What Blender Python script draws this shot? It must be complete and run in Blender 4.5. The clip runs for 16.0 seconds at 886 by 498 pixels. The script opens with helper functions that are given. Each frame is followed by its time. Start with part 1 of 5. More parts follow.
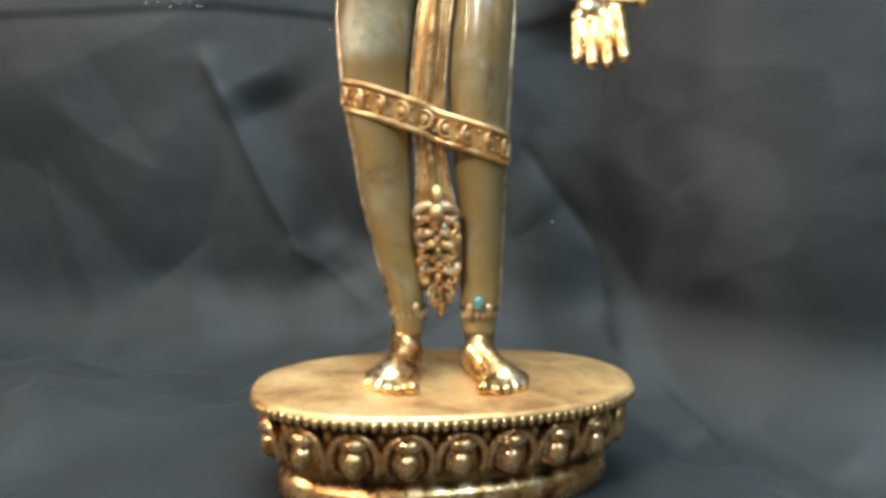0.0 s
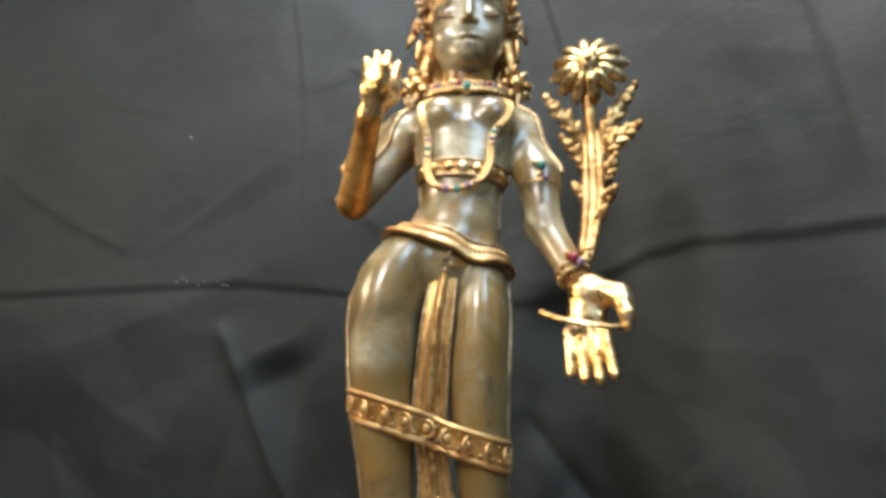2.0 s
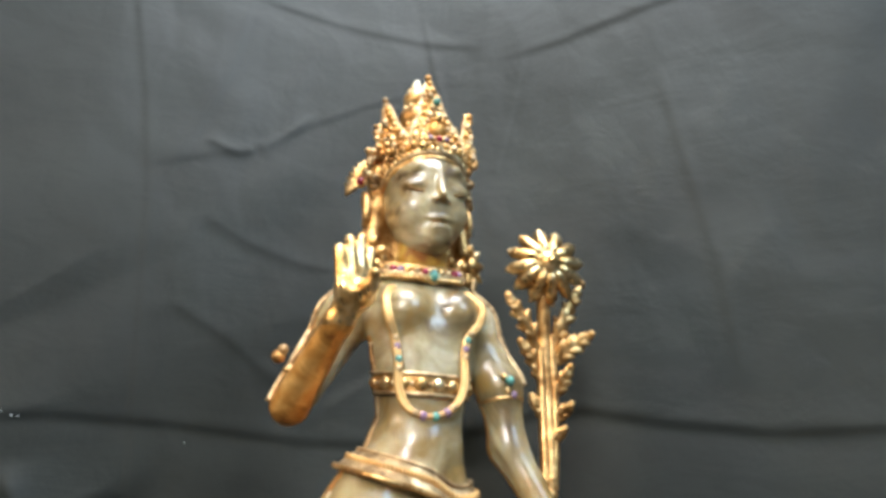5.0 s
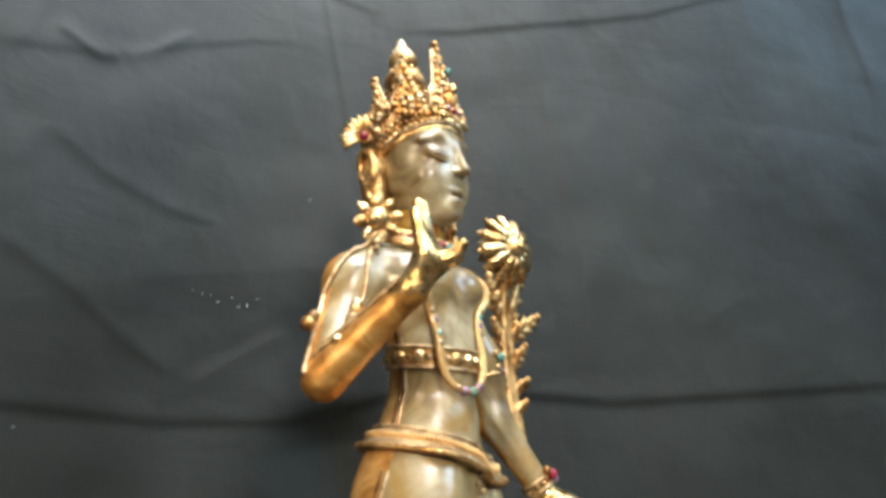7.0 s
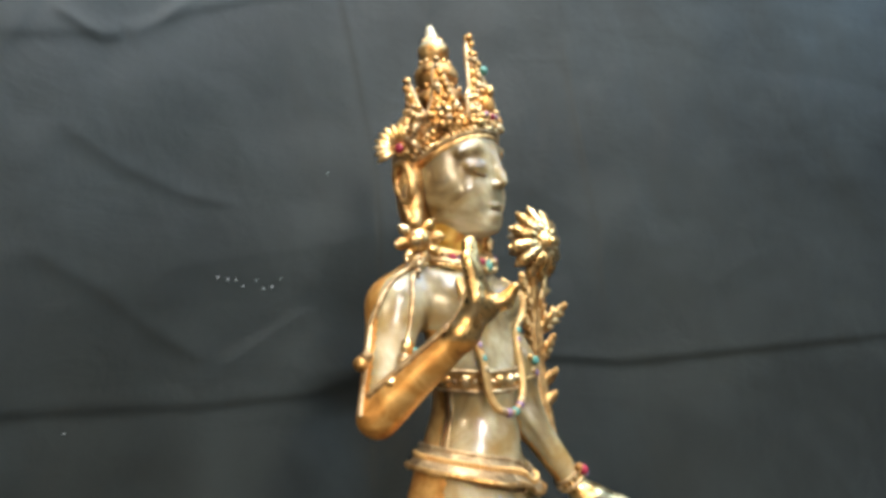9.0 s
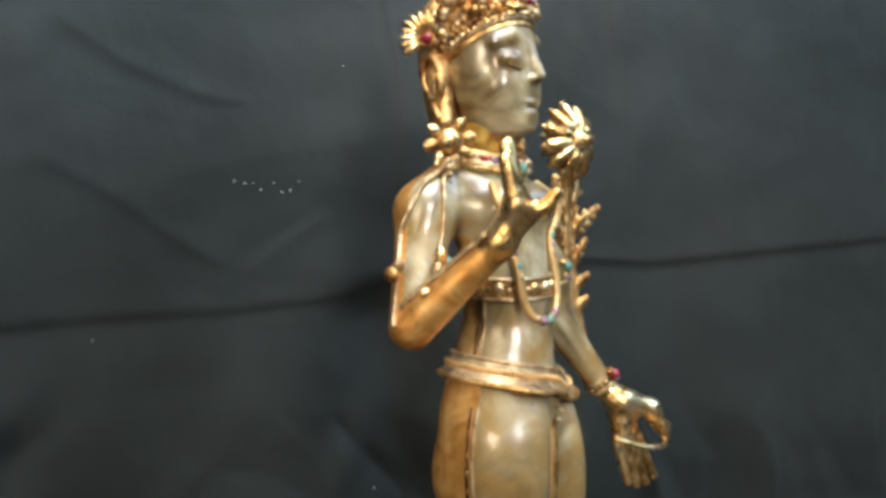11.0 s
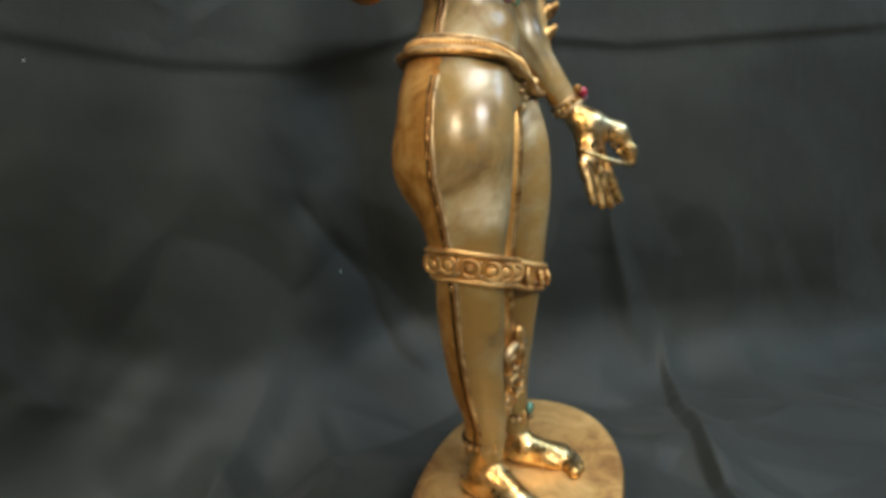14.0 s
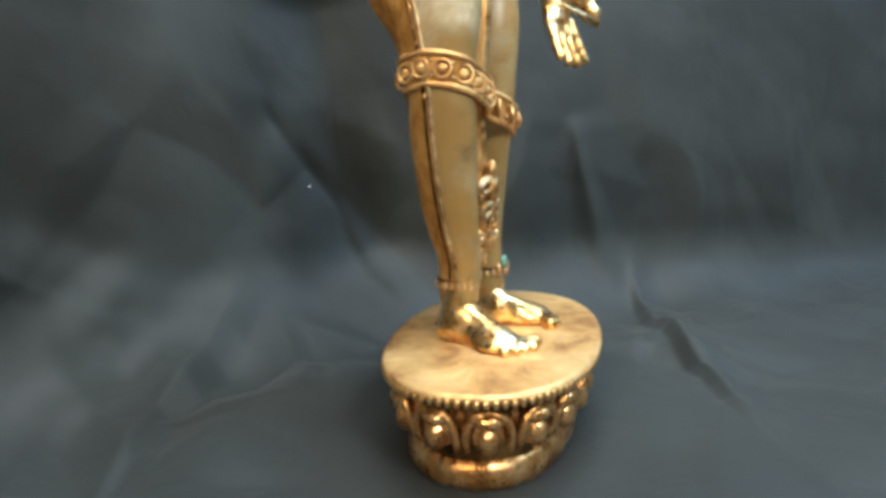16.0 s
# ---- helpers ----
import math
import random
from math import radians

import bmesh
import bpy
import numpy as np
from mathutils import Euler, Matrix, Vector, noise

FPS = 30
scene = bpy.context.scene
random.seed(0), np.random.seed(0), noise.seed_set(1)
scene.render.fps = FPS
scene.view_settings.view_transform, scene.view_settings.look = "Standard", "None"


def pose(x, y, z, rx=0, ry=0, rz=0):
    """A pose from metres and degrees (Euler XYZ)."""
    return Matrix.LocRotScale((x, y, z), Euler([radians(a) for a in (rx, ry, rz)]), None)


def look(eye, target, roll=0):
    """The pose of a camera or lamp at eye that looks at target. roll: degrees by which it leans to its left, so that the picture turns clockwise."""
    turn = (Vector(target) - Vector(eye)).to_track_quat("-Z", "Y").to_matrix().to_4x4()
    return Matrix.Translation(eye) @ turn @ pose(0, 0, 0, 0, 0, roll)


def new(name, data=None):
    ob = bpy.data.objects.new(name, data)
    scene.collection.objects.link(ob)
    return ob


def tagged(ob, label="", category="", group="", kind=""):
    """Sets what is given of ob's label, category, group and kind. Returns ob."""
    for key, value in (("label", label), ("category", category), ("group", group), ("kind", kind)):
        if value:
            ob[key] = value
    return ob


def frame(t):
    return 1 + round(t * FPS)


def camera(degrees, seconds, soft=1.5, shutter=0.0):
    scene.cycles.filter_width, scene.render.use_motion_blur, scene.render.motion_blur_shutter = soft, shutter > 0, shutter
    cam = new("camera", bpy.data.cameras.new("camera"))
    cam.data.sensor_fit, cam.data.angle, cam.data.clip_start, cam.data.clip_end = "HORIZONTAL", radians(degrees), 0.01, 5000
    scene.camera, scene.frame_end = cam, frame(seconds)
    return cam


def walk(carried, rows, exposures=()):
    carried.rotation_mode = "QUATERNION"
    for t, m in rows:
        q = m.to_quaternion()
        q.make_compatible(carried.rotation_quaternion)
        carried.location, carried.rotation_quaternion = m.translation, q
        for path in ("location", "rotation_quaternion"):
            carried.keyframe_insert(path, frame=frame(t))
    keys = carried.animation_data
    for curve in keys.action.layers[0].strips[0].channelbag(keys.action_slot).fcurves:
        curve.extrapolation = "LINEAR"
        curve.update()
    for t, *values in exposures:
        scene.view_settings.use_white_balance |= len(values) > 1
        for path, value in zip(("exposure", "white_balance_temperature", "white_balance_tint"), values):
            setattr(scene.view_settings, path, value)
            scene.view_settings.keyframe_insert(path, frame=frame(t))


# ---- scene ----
# ---- camera ----
cam = camera(71.4, 16.0, soft=3.8)
PATH = [
    (0, (0.0011, -0.3277, 0.2152), (-0.0080, 0.1705, 0.1735), 1.0),
    (0.5, (-0.0058, -0.3382, 0.2232), (-0.0157, 0.1605, 0.2569), 0.3),
    (1, (-0.0058, -0.3440, 0.2307), (-0.0146, 0.1507, 0.3031), 0.3),
    (1.5, (-0.0017, -0.3457, 0.2416), (-0.0149, 0.1419, 0.3513), 0.3),
    (2, (0.0064, -0.3470, 0.2633), (-0.0135, 0.1341, 0.3980), 0.8),
    (2.5, (0.0026, -0.3524, 0.2897), (-0.0097, 0.1265, 0.4329), 1.8),
    (3, (0.0139, -0.3515, 0.3371), (-0.0117, 0.1221, 0.4954), 2.5),
    (3.5, (0.0059, -0.3568, 0.4009), (-0.0307, 0.1157, 0.5604), 2.2),
    (4, (0.0213, -0.3167, 0.4159), (-0.0014, 0.1578, 0.5719), 1.4),
    (4.5, (0.0274, -0.3033, 0.4166), (-0.0240, 0.1742, 0.5559), 1.0),
    (4.7, (-0.0459, -0.3176, 0.4160), (-0.0050, 0.1625, 0.5493), 1.7),
    (6.8, (-0.3086, -0.1705, 0.4041), (0.0873, 0.1130, 0.5178), 0.5),
    (7, (-0.3147, -0.1662, 0.4120), (0.0796, 0.1194, 0.5260), 0.7),
    (7.5, (-0.3388, -0.1560, 0.4382), (0.0472, 0.1381, 0.5588), 0.4),
    (8, (-0.3471, -0.1530, 0.4554), (0.0544, 0.1324, 0.5412), 0.0),
    (10.5, (-0.3335, -0.1207, 0.5354), (0.0702, 0.1722, 0.5002), -0.6),
    (11, (-0.3323, -0.1189, 0.5002), (0.0723, 0.1685, 0.4394), -0.5),
    (11.5, (-0.3278, -0.1208, 0.4763), (0.0769, 0.1629, 0.4007), -0.9),
    (12, (-0.3249, -0.1201, 0.4577), (0.0805, 0.1588, 0.3688), -0.9),
    (12.5, (-0.3220, -0.1170, 0.4397), (0.0835, 0.1576, 0.3388), -1.1),
    (13, (-0.3193, -0.1153, 0.4162), (0.0866, 0.1569, 0.3105), -1.0),
    (13.5, (-0.3191, -0.1152, 0.3890), (0.0891, 0.1509, 0.2770), -0.4),
    (14, (-0.3350, -0.1278, 0.3655), (0.0710, 0.1354, 0.2392), -0.7),
    (14.5, (-0.3679, -0.1429, 0.3399), (0.0416, 0.1146, 0.2133), -1.6),
    (15, (-0.3889, -0.1588, 0.2986), (0.0180, 0.1058, 0.1785), -2.6),
    (15.5, (-0.3768, -0.1484, 0.2530), (0.0397, 0.1002, 0.1316), -1.2),
    (16, (-0.3607, -0.1366, 0.2339), (0.0672, 0.1074, 0.1481), -1.0),
]
# the camera's own exposure drifts as the bright figure fills its picture
EXPOSURES = [(0.0, 0.92, 5700, 9), (1.0, 0.62, 5650, 11), (2.0, 0.38, 6150, 10), (3.0, 0.32, 5900, 9), (3.5, 0.50, 5900, 8), (4.0, 0.64, 5850, 9), (4.5, 0.54, 5980, 10), (7.0, 0.52, 6150, 10), (8.0, 0.60, 6080, 9),
             (10.5, 0.34, 5900, 9), (12.0, 0.22, 5750, 9), (13.5, 0.10, 6350, 8), (14.5, 0.46, 6250, 8), (15.0, 0.90, 5850, 9), (15.5, 1.02, 5700, 7), (16.0, 1.02, 5750, 7)]
walk(cam, [(t, look(eye, target, roll)) for t, eye, target, roll in PATH], exposures=EXPOSURES)

# ---- world and lights ----
world = bpy.data.worlds.new("world")
scene.world = world
world.use_nodes = True
wt = world.node_tree
sky = wt.nodes.new("ShaderNodeTexSky")
sky.sky_type, sky.sun_disc = "NISHITA", False
sky.sun_elevation, sky.sun_rotation = radians(35), radians(150)
wt.links.new(sky.outputs[0], wt.nodes["Background"].inputs[0])
wt.nodes["Background"].inputs[1].default_value = 0.1


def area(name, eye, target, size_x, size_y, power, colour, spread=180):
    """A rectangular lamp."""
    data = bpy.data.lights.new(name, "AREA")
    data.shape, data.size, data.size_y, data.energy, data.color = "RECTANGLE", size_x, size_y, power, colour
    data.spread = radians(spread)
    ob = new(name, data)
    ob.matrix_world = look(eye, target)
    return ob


# unseen lamps added for the highlights: cool daylight, two warm lamps, one overhead
area("unseen_daylight", (0.72, -1.25, 1.72), (0.04, 0.08, 0.38), 0.66, 0.78, 14.0, (0.52, 0.77, 1.0))
area("room_lamp", (-0.74, -1.06, 1.25), (0.16, 0.10, 0.34), 0.20, 0.20, 2.6, (1.0, 0.93, 0.80), 80)
area("side_lamp", (-1.30, -0.10, 0.98), (0.0, 0.06, 0.36), 0.22, 0.22, 1.0, (1.0, 0.76, 0.46), 62)
area("unseen_overhead", (-0.04, -0.14, 1.40), (-0.02, -0.06, 0.0), 0.60, 0.60, 14.5, (0.98, 0.97, 0.94))


# ---- materials ----
def material(name):
    m = bpy.data.materials.new(name)
    m.use_nodes = True
    t = m.node_tree
    return m, t, t.nodes["Principled BSDF"]


def node(t, kind, **inputs):
    n = t.nodes.new(kind)
    for key, value in inputs.items():
        n.inputs[key.replace("_", " ")].default_value = value
    return n


def coords(t):
    return t.nodes.new("ShaderNodeTexCoord").outputs["Object"]


def ramp(t, src, stops):
    r = t.nodes.new("ShaderNodeValToRGB")
    e = r.color_ramp.elements
    while len(e) < len(stops):
        e.new(0.5)
    for k, (at, col) in zip(e, stops):
        k.position, k.color = at, (*col, 1)
    t.links.new(src, r.inputs[0])
    return r.outputs[0]


def bump(t, src, strength, distance, base=None):
    b = node(t, "ShaderNodeBump", Strength=strength, Distance=distance)
    t.links.new(src, b.inputs["Height"])
    if base is not None:
        t.links.new(base, b.inputs["Normal"])
    return b.outputs[0]


def noise_tex(t, scale, detail=4.0, rough=0.55, distort=0.0):
    n = node(t, "ShaderNodeTexNoise", Scale=scale, Detail=detail, Roughness=rough, Distortion=distort)
    t.links.new(coords(t), n.inputs["Vector"])
    return n.outputs["Fac"]


def make_metal(name, dark, mid, light, rough, scale=55.0, metal=1.0):
    """Gilded copper: worn gilding over darker metal."""
    m, t, b = material(name)
    t.links.new(ramp(t, noise_tex(t, scale, 6, 0.62, 0.6), [(0.30, dark), (0.47, mid), (0.68, light)]), b.inputs["Base Color"])
    b.inputs["Metallic"].default_value = metal
    r = ramp(t, noise_tex(t, scale * 3.3, 4), [(0.3, (rough - 0.08,) * 3), (0.7, (rough + 0.14,) * 3)])
    t.links.new(r, b.inputs["Roughness"])
    n1 = bump(t, noise_tex(t, 260, 3), 0.22, 0.0012)
    t.links.new(bump(t, noise_tex(t, 60, 3), 0.25, 0.003, n1), b.inputs["Normal"])
    return m


GOLD = make_metal("bright_gilding", (0.22, 0.095, 0.026), (0.71, 0.450, 0.172), (1.0, 0.81, 0.49), 0.29, 75.0)
WORN = make_metal("worn_gilding", (0.12, 0.048, 0.014), (0.50, 0.270, 0.088), (0.92, 0.64, 0.29), 0.37, 85.0, 0.85)
BACK = make_metal("rubbed_copper_gilding", (0.26, 0.105, 0.024), (0.62, 0.300, 0.070), (0.90, 0.56, 0.20), 0.40, 50.0, 0.65)
MATTE = make_metal("matt_worn_gilding", (0.32, 0.150, 0.055), (0.62, 0.372, 0.135), (0.84, 0.585, 0.26), 0.42, 34.0, 0.60)
TARNISH = make_metal("tarnished_silver_gilt", (0.11, 0.062, 0.030), (0.45, 0.305, 0.155), (0.80, 0.63, 0.38), 0.43, 90.0, 0.75)
# darker gilding that carries the recess shade of the pedestal core
DEEP = make_metal("dark_recess_gilding", (0.05, 0.025, 0.010), (0.22, 0.11, 0.035), (0.55, 0.32, 0.10), 0.40, 60.0, 0.9)
BRASS = make_metal("yellow_worn_gilding", (0.085, 0.028, 0.008), (0.60, 0.290, 0.085), (1.0, 0.68, 0.33), 0.27, 60.0, 0.9)
SEAM = make_metal("dark_seam", (0.03, 0.018, 0.010), (0.13, 0.07, 0.03), (0.30, 0.17, 0.07), 0.45, 120.0)


def make_stone():
    """Smoky polished stone with olive clouds and yellowish veils."""
    m, t, b = material("smoky_polished_stone")
    a = ramp(t, noise_tex(t, 22, 6, 0.60, 1.1), [(0.34, (0.120, 0.078, 0.031)), (0.44, (0.240, 0.182, 0.089)), (0.54, (0.375, 0.316, 0.188)), (0.67, (0.550, 0.490, 0.345))])
    # the amber clouds are thicker towards the foot of the block
    sep = t.nodes.new("ShaderNodeSeparateXYZ")
    t.links.new(coords(t), sep.inputs[0])
    lean = t.nodes.new("ShaderNodeMath")
    lean.operation = "MULTIPLY_ADD"
    lean.inputs[1].default_value, lean.inputs[2].default_value = -0.95, 0.320
    t.links.new(sep.outputs["Z"], lean.inputs[0])
    add = t.nodes.new("ShaderNodeMath")
    t.links.new(lean.outputs[0], add.inputs[0])
    t.links.new(noise_tex(t, 24, 5, 0.60, 1.2), add.inputs[1])
    v = ramp(t, add.outputs[0], [(0.37, (0, 0, 0)), (0.59, (0.92, 0.92, 0.92))])
    mix = t.nodes.new("ShaderNodeMix")
    mix.data_type = "RGBA"
    t.links.new(v, mix.inputs[0])
    t.links.new(a, mix.inputs[6])
    mix.inputs[7].default_value = (0.262, 0.160, 0.044, 1)
    t.links.new(mix.outputs[2], b.inputs["Base Color"])
    t.links.new(ramp(t, noise_tex(t, 140, 4, 0.6), [(0.3, (0.27, 0.27, 0.27)), (0.7, (0.44, 0.44, 0.44))]), b.inputs["Roughness"])
    b.inputs["IOR"].default_value = 1.5
    b.inputs["Coat Weight"].default_value = 0.75
    b.inputs["Coat Roughness"].default_value = 0.22
    b.inputs["Subsurface Weight"].default_value = 0.38
    b.inputs["Subsurface Radius"].default_value = (0.015, 0.010, 0.004)
    b.inputs["Subsurface Scale"].default_value = 1.0
    fine = bump(t, noise_tex(t, 330, 3, 0.6), 0.08, 0.0008)
    t.links.new(bump(t, noise_tex(t, 48, 4, 0.6), 0.20, 0.004, fine), b.inputs["Normal"])
    return m


STONE = make_stone()


def make_amber():
    """Honey-yellow clear stone over gilding."""
    m, t, b = material("honey_amber_stone")
    t.links.new(ramp(t, noise_tex(t, 60, 5, 0.6, 0.8), [(0.34, (0.26, 0.105, 0.016)), (0.50, (0.47, 0.270, 0.045)), (0.66, (0.62, 0.420, 0.110))]), b.inputs["Base Color"])
    b.inputs["Roughness"].default_value = 0.30
    b.inputs["Coat Weight"].default_value = 0.6
    b.inputs["Subsurface Weight"].default_value = 0.4
    b.inputs["Subsurface Radius"].default_value = (0.012, 0.007, 0.002)
    b.inputs["Subsurface Scale"].default_value = 1.0
    t.links.new(bump(t, noise_tex(t, 90, 3, 0.6), 0.15, 0.002), b.inputs["Normal"])
    return m


AMBER = make_amber()


def make_gem(name, colour):
    m, t, b = material(name)
    t.links.new(ramp(t, noise_tex(t, 400, 3), [(0.3, tuple(0.6 * c for c in colour)), (0.7, colour)]), b.inputs["Base Color"])
    b.inputs["Roughness"].default_value = 0.2
    return m


TURQUOISE = make_gem("turquoise", (0.14, 0.36, 0.30))
RUBY = make_gem("ruby_red_glass", (0.33, 0.03, 0.06))
VIOLET = make_gem("violet_glass", (0.30, 0.18, 0.27))


def make_cloth():
    """Thin black lining cloth, slightly glossy along its weave."""
    m, t, b = material("black_lining_cloth")
    t.links.new(ramp(t, noise_tex(t, 7, 4), [(0.3, CLOTH_DARK), (0.7, CLOTH_LIGHT)]), b.inputs["Base Color"])
    b.inputs["Roughness"].default_value = 0.62
    b.inputs["Specular IOR Level"].default_value = 0.32
    b.inputs["Sheen Weight"].default_value = 0.05
    b.inputs["Sheen Roughness"].default_value = 0.5
    weave = t.nodes.new("ShaderNodeTexWave")
    weave.wave_type, weave.bands_direction = "BANDS", "Z"
    weave.inputs["Scale"].default_value, weave.inputs["Distortion"].default_value = 260, 3.0
    t.links.new(coords(t), weave.inputs["Vector"])
    n1 = bump(t, weave.outputs["Fac"], 0.05, 0.0008)
    n2 = bump(t, noise_tex(t, 20, 6, 0.68, 0.6), 0.16, 0.006, n1)
    flat = t.nodes.new("ShaderNodeMapping")
    flat.inputs["Scale"].default_value = (8.0, 8.0, 24.0)
    t.links.new(coords(t), flat.inputs["Vector"])
    rumple = node(t, "ShaderNodeTexNoise", Scale=1.0, Detail=5.0, Roughness=0.62, Distortion=0.9)
    t.links.new(flat.outputs[0], rumple.inputs["Vector"])
    n3 = bump(t, rumple.outputs["Fac"], 0.11, 0.007, n2)
    t.links.new(bump(t, noise_tex(t, 90, 3), 0.07, 0.002, n3), b.inputs["Normal"])
    return m


CLOTH_DARK, CLOTH_LIGHT = (0.0143, 0.0172, 0.0160), (0.0250, 0.0298, 0.0280)
CLOTH = make_cloth()


def make_paint(name, c, rough=0.8):
    m, t, b = material(name)
    t.links.new(ramp(t, noise_tex(t, 3, 5), [(0.3, tuple(0.88 * v for v in c)), (0.7, c)]), b.inputs["Base Color"])
    b.inputs["Roughness"].default_value = rough
    t.links.new(bump(t, noise_tex(t, 120, 3), 0.1, 0.002), b.inputs["Normal"])
    return m


WALL_PAINT = make_paint("warm_grey_wall_paint", (0.56, 0.56, 0.55))
CEILING_PAINT = make_paint("off_white_ceiling_paint", (0.62, 0.60, 0.55))
FLOOR_PAINT = make_paint("brown_floor", (0.16, 0.11, 0.07), 0.5)
LINT = make_paint("pale_lint", (0.62, 0.66, 0.70), 0.3)


# ---- mesh helpers ----
def link_mesh(name, verts, faces, mats, index=None, parent=None, label="", smooth=True):
    """One mesh object from arrays."""
    me = bpy.data.meshes.new(name)
    me.from_pydata([tuple(v) for v in verts], [], [tuple(f) for f in faces])
    for m in mats:
        me.materials.append(m)
    if index is not None:
        me.polygons.foreach_set("material_index", np.asarray(index, dtype=np.int32))
    if smooth:
        me.polygons.foreach_set("use_smooth", np.ones(len(me.polygons), dtype=bool))
    me.update()
    ob = new(name, me)
    ob.parent = parent
    if label:
        tagged(ob, label)
    return ob


def part(name, bm, mat, parent, label=""):
    """One bmesh as one mesh object under a thing."""
    me = bpy.data.meshes.new(name)
    bm.normal_update()
    bm.to_mesh(me)
    bm.free()
    me.materials.append(mat)
    me.polygons.foreach_set("use_smooth", np.ones(len(me.polygons), dtype=bool))
    ob = new(name, me)
    ob.parent = parent
    return tagged(ob, label) if label else ob


class Build:
    """Collects pieces of one mesh: verts, faces and material numbers."""

    def __init__(self):
        self.v, self.f, self.m, self.n = [], [], [], 0

    def add(self, verts, faces, mat):
        verts = np.asarray(verts, float)
        self.v.append(verts)
        self.f += [tuple(int(i) + self.n for i in f) for f in faces]
        self.m += list(mat) if np.ndim(mat) else [mat] * len(faces)
        self.n += len(verts)

    def arrays(self):
        return np.concatenate(self.v), self.f, self.m


def ball_mesh(rings=6, segs=8):
    v = [(0, 0, 1)]
    for i in range(1, rings):
        a = math.pi * i / rings
        v += [(math.sin(a) * math.cos(2 * math.pi * j / segs), math.sin(a) * math.sin(2 * math.pi * j / segs), math.cos(a)) for j in range(segs)]
    v.append((0, 0, -1))
    f = [(0, 1 + j, 1 + (j + 1) % segs) for j in range(segs)]
    for i in range(rings - 2):
        a, b = 1 + i * segs, 1 + (i + 1) * segs
        f += [(a + j, b + j, b + (j + 1) % segs, a + (j + 1) % segs) for j in range(segs)]
    last = len(v) - 1
    a = 1 + (rings - 2) * segs
    f += [(last, a + (j + 1) % segs, a + j) for j in range(segs)]
    return np.array(v, float), f


BALL_V, BALL_F = ball_mesh()


def ball(b, c, r, mat, axes=None):
    """A ball or, with axes (3 x 3 columns), an ellipsoid."""
    r = np.ones(3) * r if np.ndim(r) == 0 else np.asarray(r, float)
    v = BALL_V * r
    if axes is not None:
        v = v @ np.asarray(axes, float).T
    b.add(v + np.asarray(c, float), BALL_F, mat)


def basis(axis, up=(0, 0, 1)):
    """Right-handed columns: side, up, axis."""
    a = np.asarray(axis, float)
    a = a / np.linalg.norm(a)
    s = np.cross(np.asarray(up, float), a)
    if np.linalg.norm(s) < 1e-4:
        s = np.cross((0, 1, 0), a)
    s /= np.linalg.norm(s)
    return np.stack([s, np.cross(a, s), a], 1)


def smooth_line(points, n):
    """A Catmull-Rom line of n points through the given ones."""
    p = np.asarray(points, float)
    q = np.concatenate([[2 * p[0] - p[1]], p, [2 * p[-1] - p[-2]]])
    t = np.linspace(0, len(p) - 1 - 1e-9, n)
    i = t.astype(int)
    f = (t - i)[:, None]
    a, b, c, d = q[i], q[i + 1], q[i + 2], q[i + 3]
    return 0.5 * (2 * b + (c - a) * f + (2 * a - 5 * b + 4 * c - d) * f**2 + (3 * b - a - 3 * c + d) * f**3)


def tube(b, line, radius, mat, segs=8, flat=1.0, closed=False):
    """A tube along a line; radius may vary; flat squeezes it across."""
    p = np.asarray(line, float)
    r = np.ones(len(p)) * radius if np.ndim(radius) == 0 else np.asarray(radius, float)
    tan = np.roll(p, -1, 0) - np.roll(p, 1, 0) if closed else np.gradient(p, axis=0)
    tan /= np.linalg.norm(tan, axis=1)[:, None] + 1e-12
    n = np.cross(tan[0], (0.3, -0.9, 0.2))
    verts = []
    for k in range(len(p)):
        n = n - tan[k] * (n @ tan[k])
        n /= np.linalg.norm(n) + 1e-12
        m = np.cross(tan[k], n)
        for j in range(segs):
            a = 2 * math.pi * j / segs
            verts.append(p[k] + r[k] * (math.cos(a) * n + flat * math.sin(a) * m))
    faces = []
    for k in range(len(p) - (0 if closed else 1)):
        k2 = (k + 1) % len(p)
        faces += [(k * segs + j, k * segs + (j + 1) % segs, k2 * segs + (j + 1) % segs, k2 * segs + j) for j in range(segs)]
    if not closed:
        faces += [tuple(range(segs - 1, -1, -1)), tuple((len(p) - 1) * segs + j for j in range(segs))]
    b.add(verts, faces, mat)


# ---- rounded forms from distance fields ----
def cone(a, b, ra, rb):
    """A limb: a round cone from a to b."""
    a, b = np.asarray(a, float), np.asarray(b, float)

    def f(p):
        d = b - a
        t = np.clip(((p - a) @ d) / (d @ d), 0, 1)
        return np.linalg.norm(p - a - t[..., None] * d, axis=-1) - (ra + (rb - ra) * t)

    lo, hi = np.minimum(a - ra, b - rb), np.maximum(a + ra, b + rb)
    return f, lo, hi


def egg(c, r, turn=(0, 0, 0)):
    """An ellipsoid."""
    c, r = np.asarray(c, float), np.asarray(r, float)
    m = np.array(Euler([radians(v) for v in turn]).to_matrix())

    def f(p):
        q = (p - c) @ m / r
        k = np.linalg.norm(q, axis=-1)
        return (k - 1) * r.min()

    return f, c - r.max(), c + r.max()


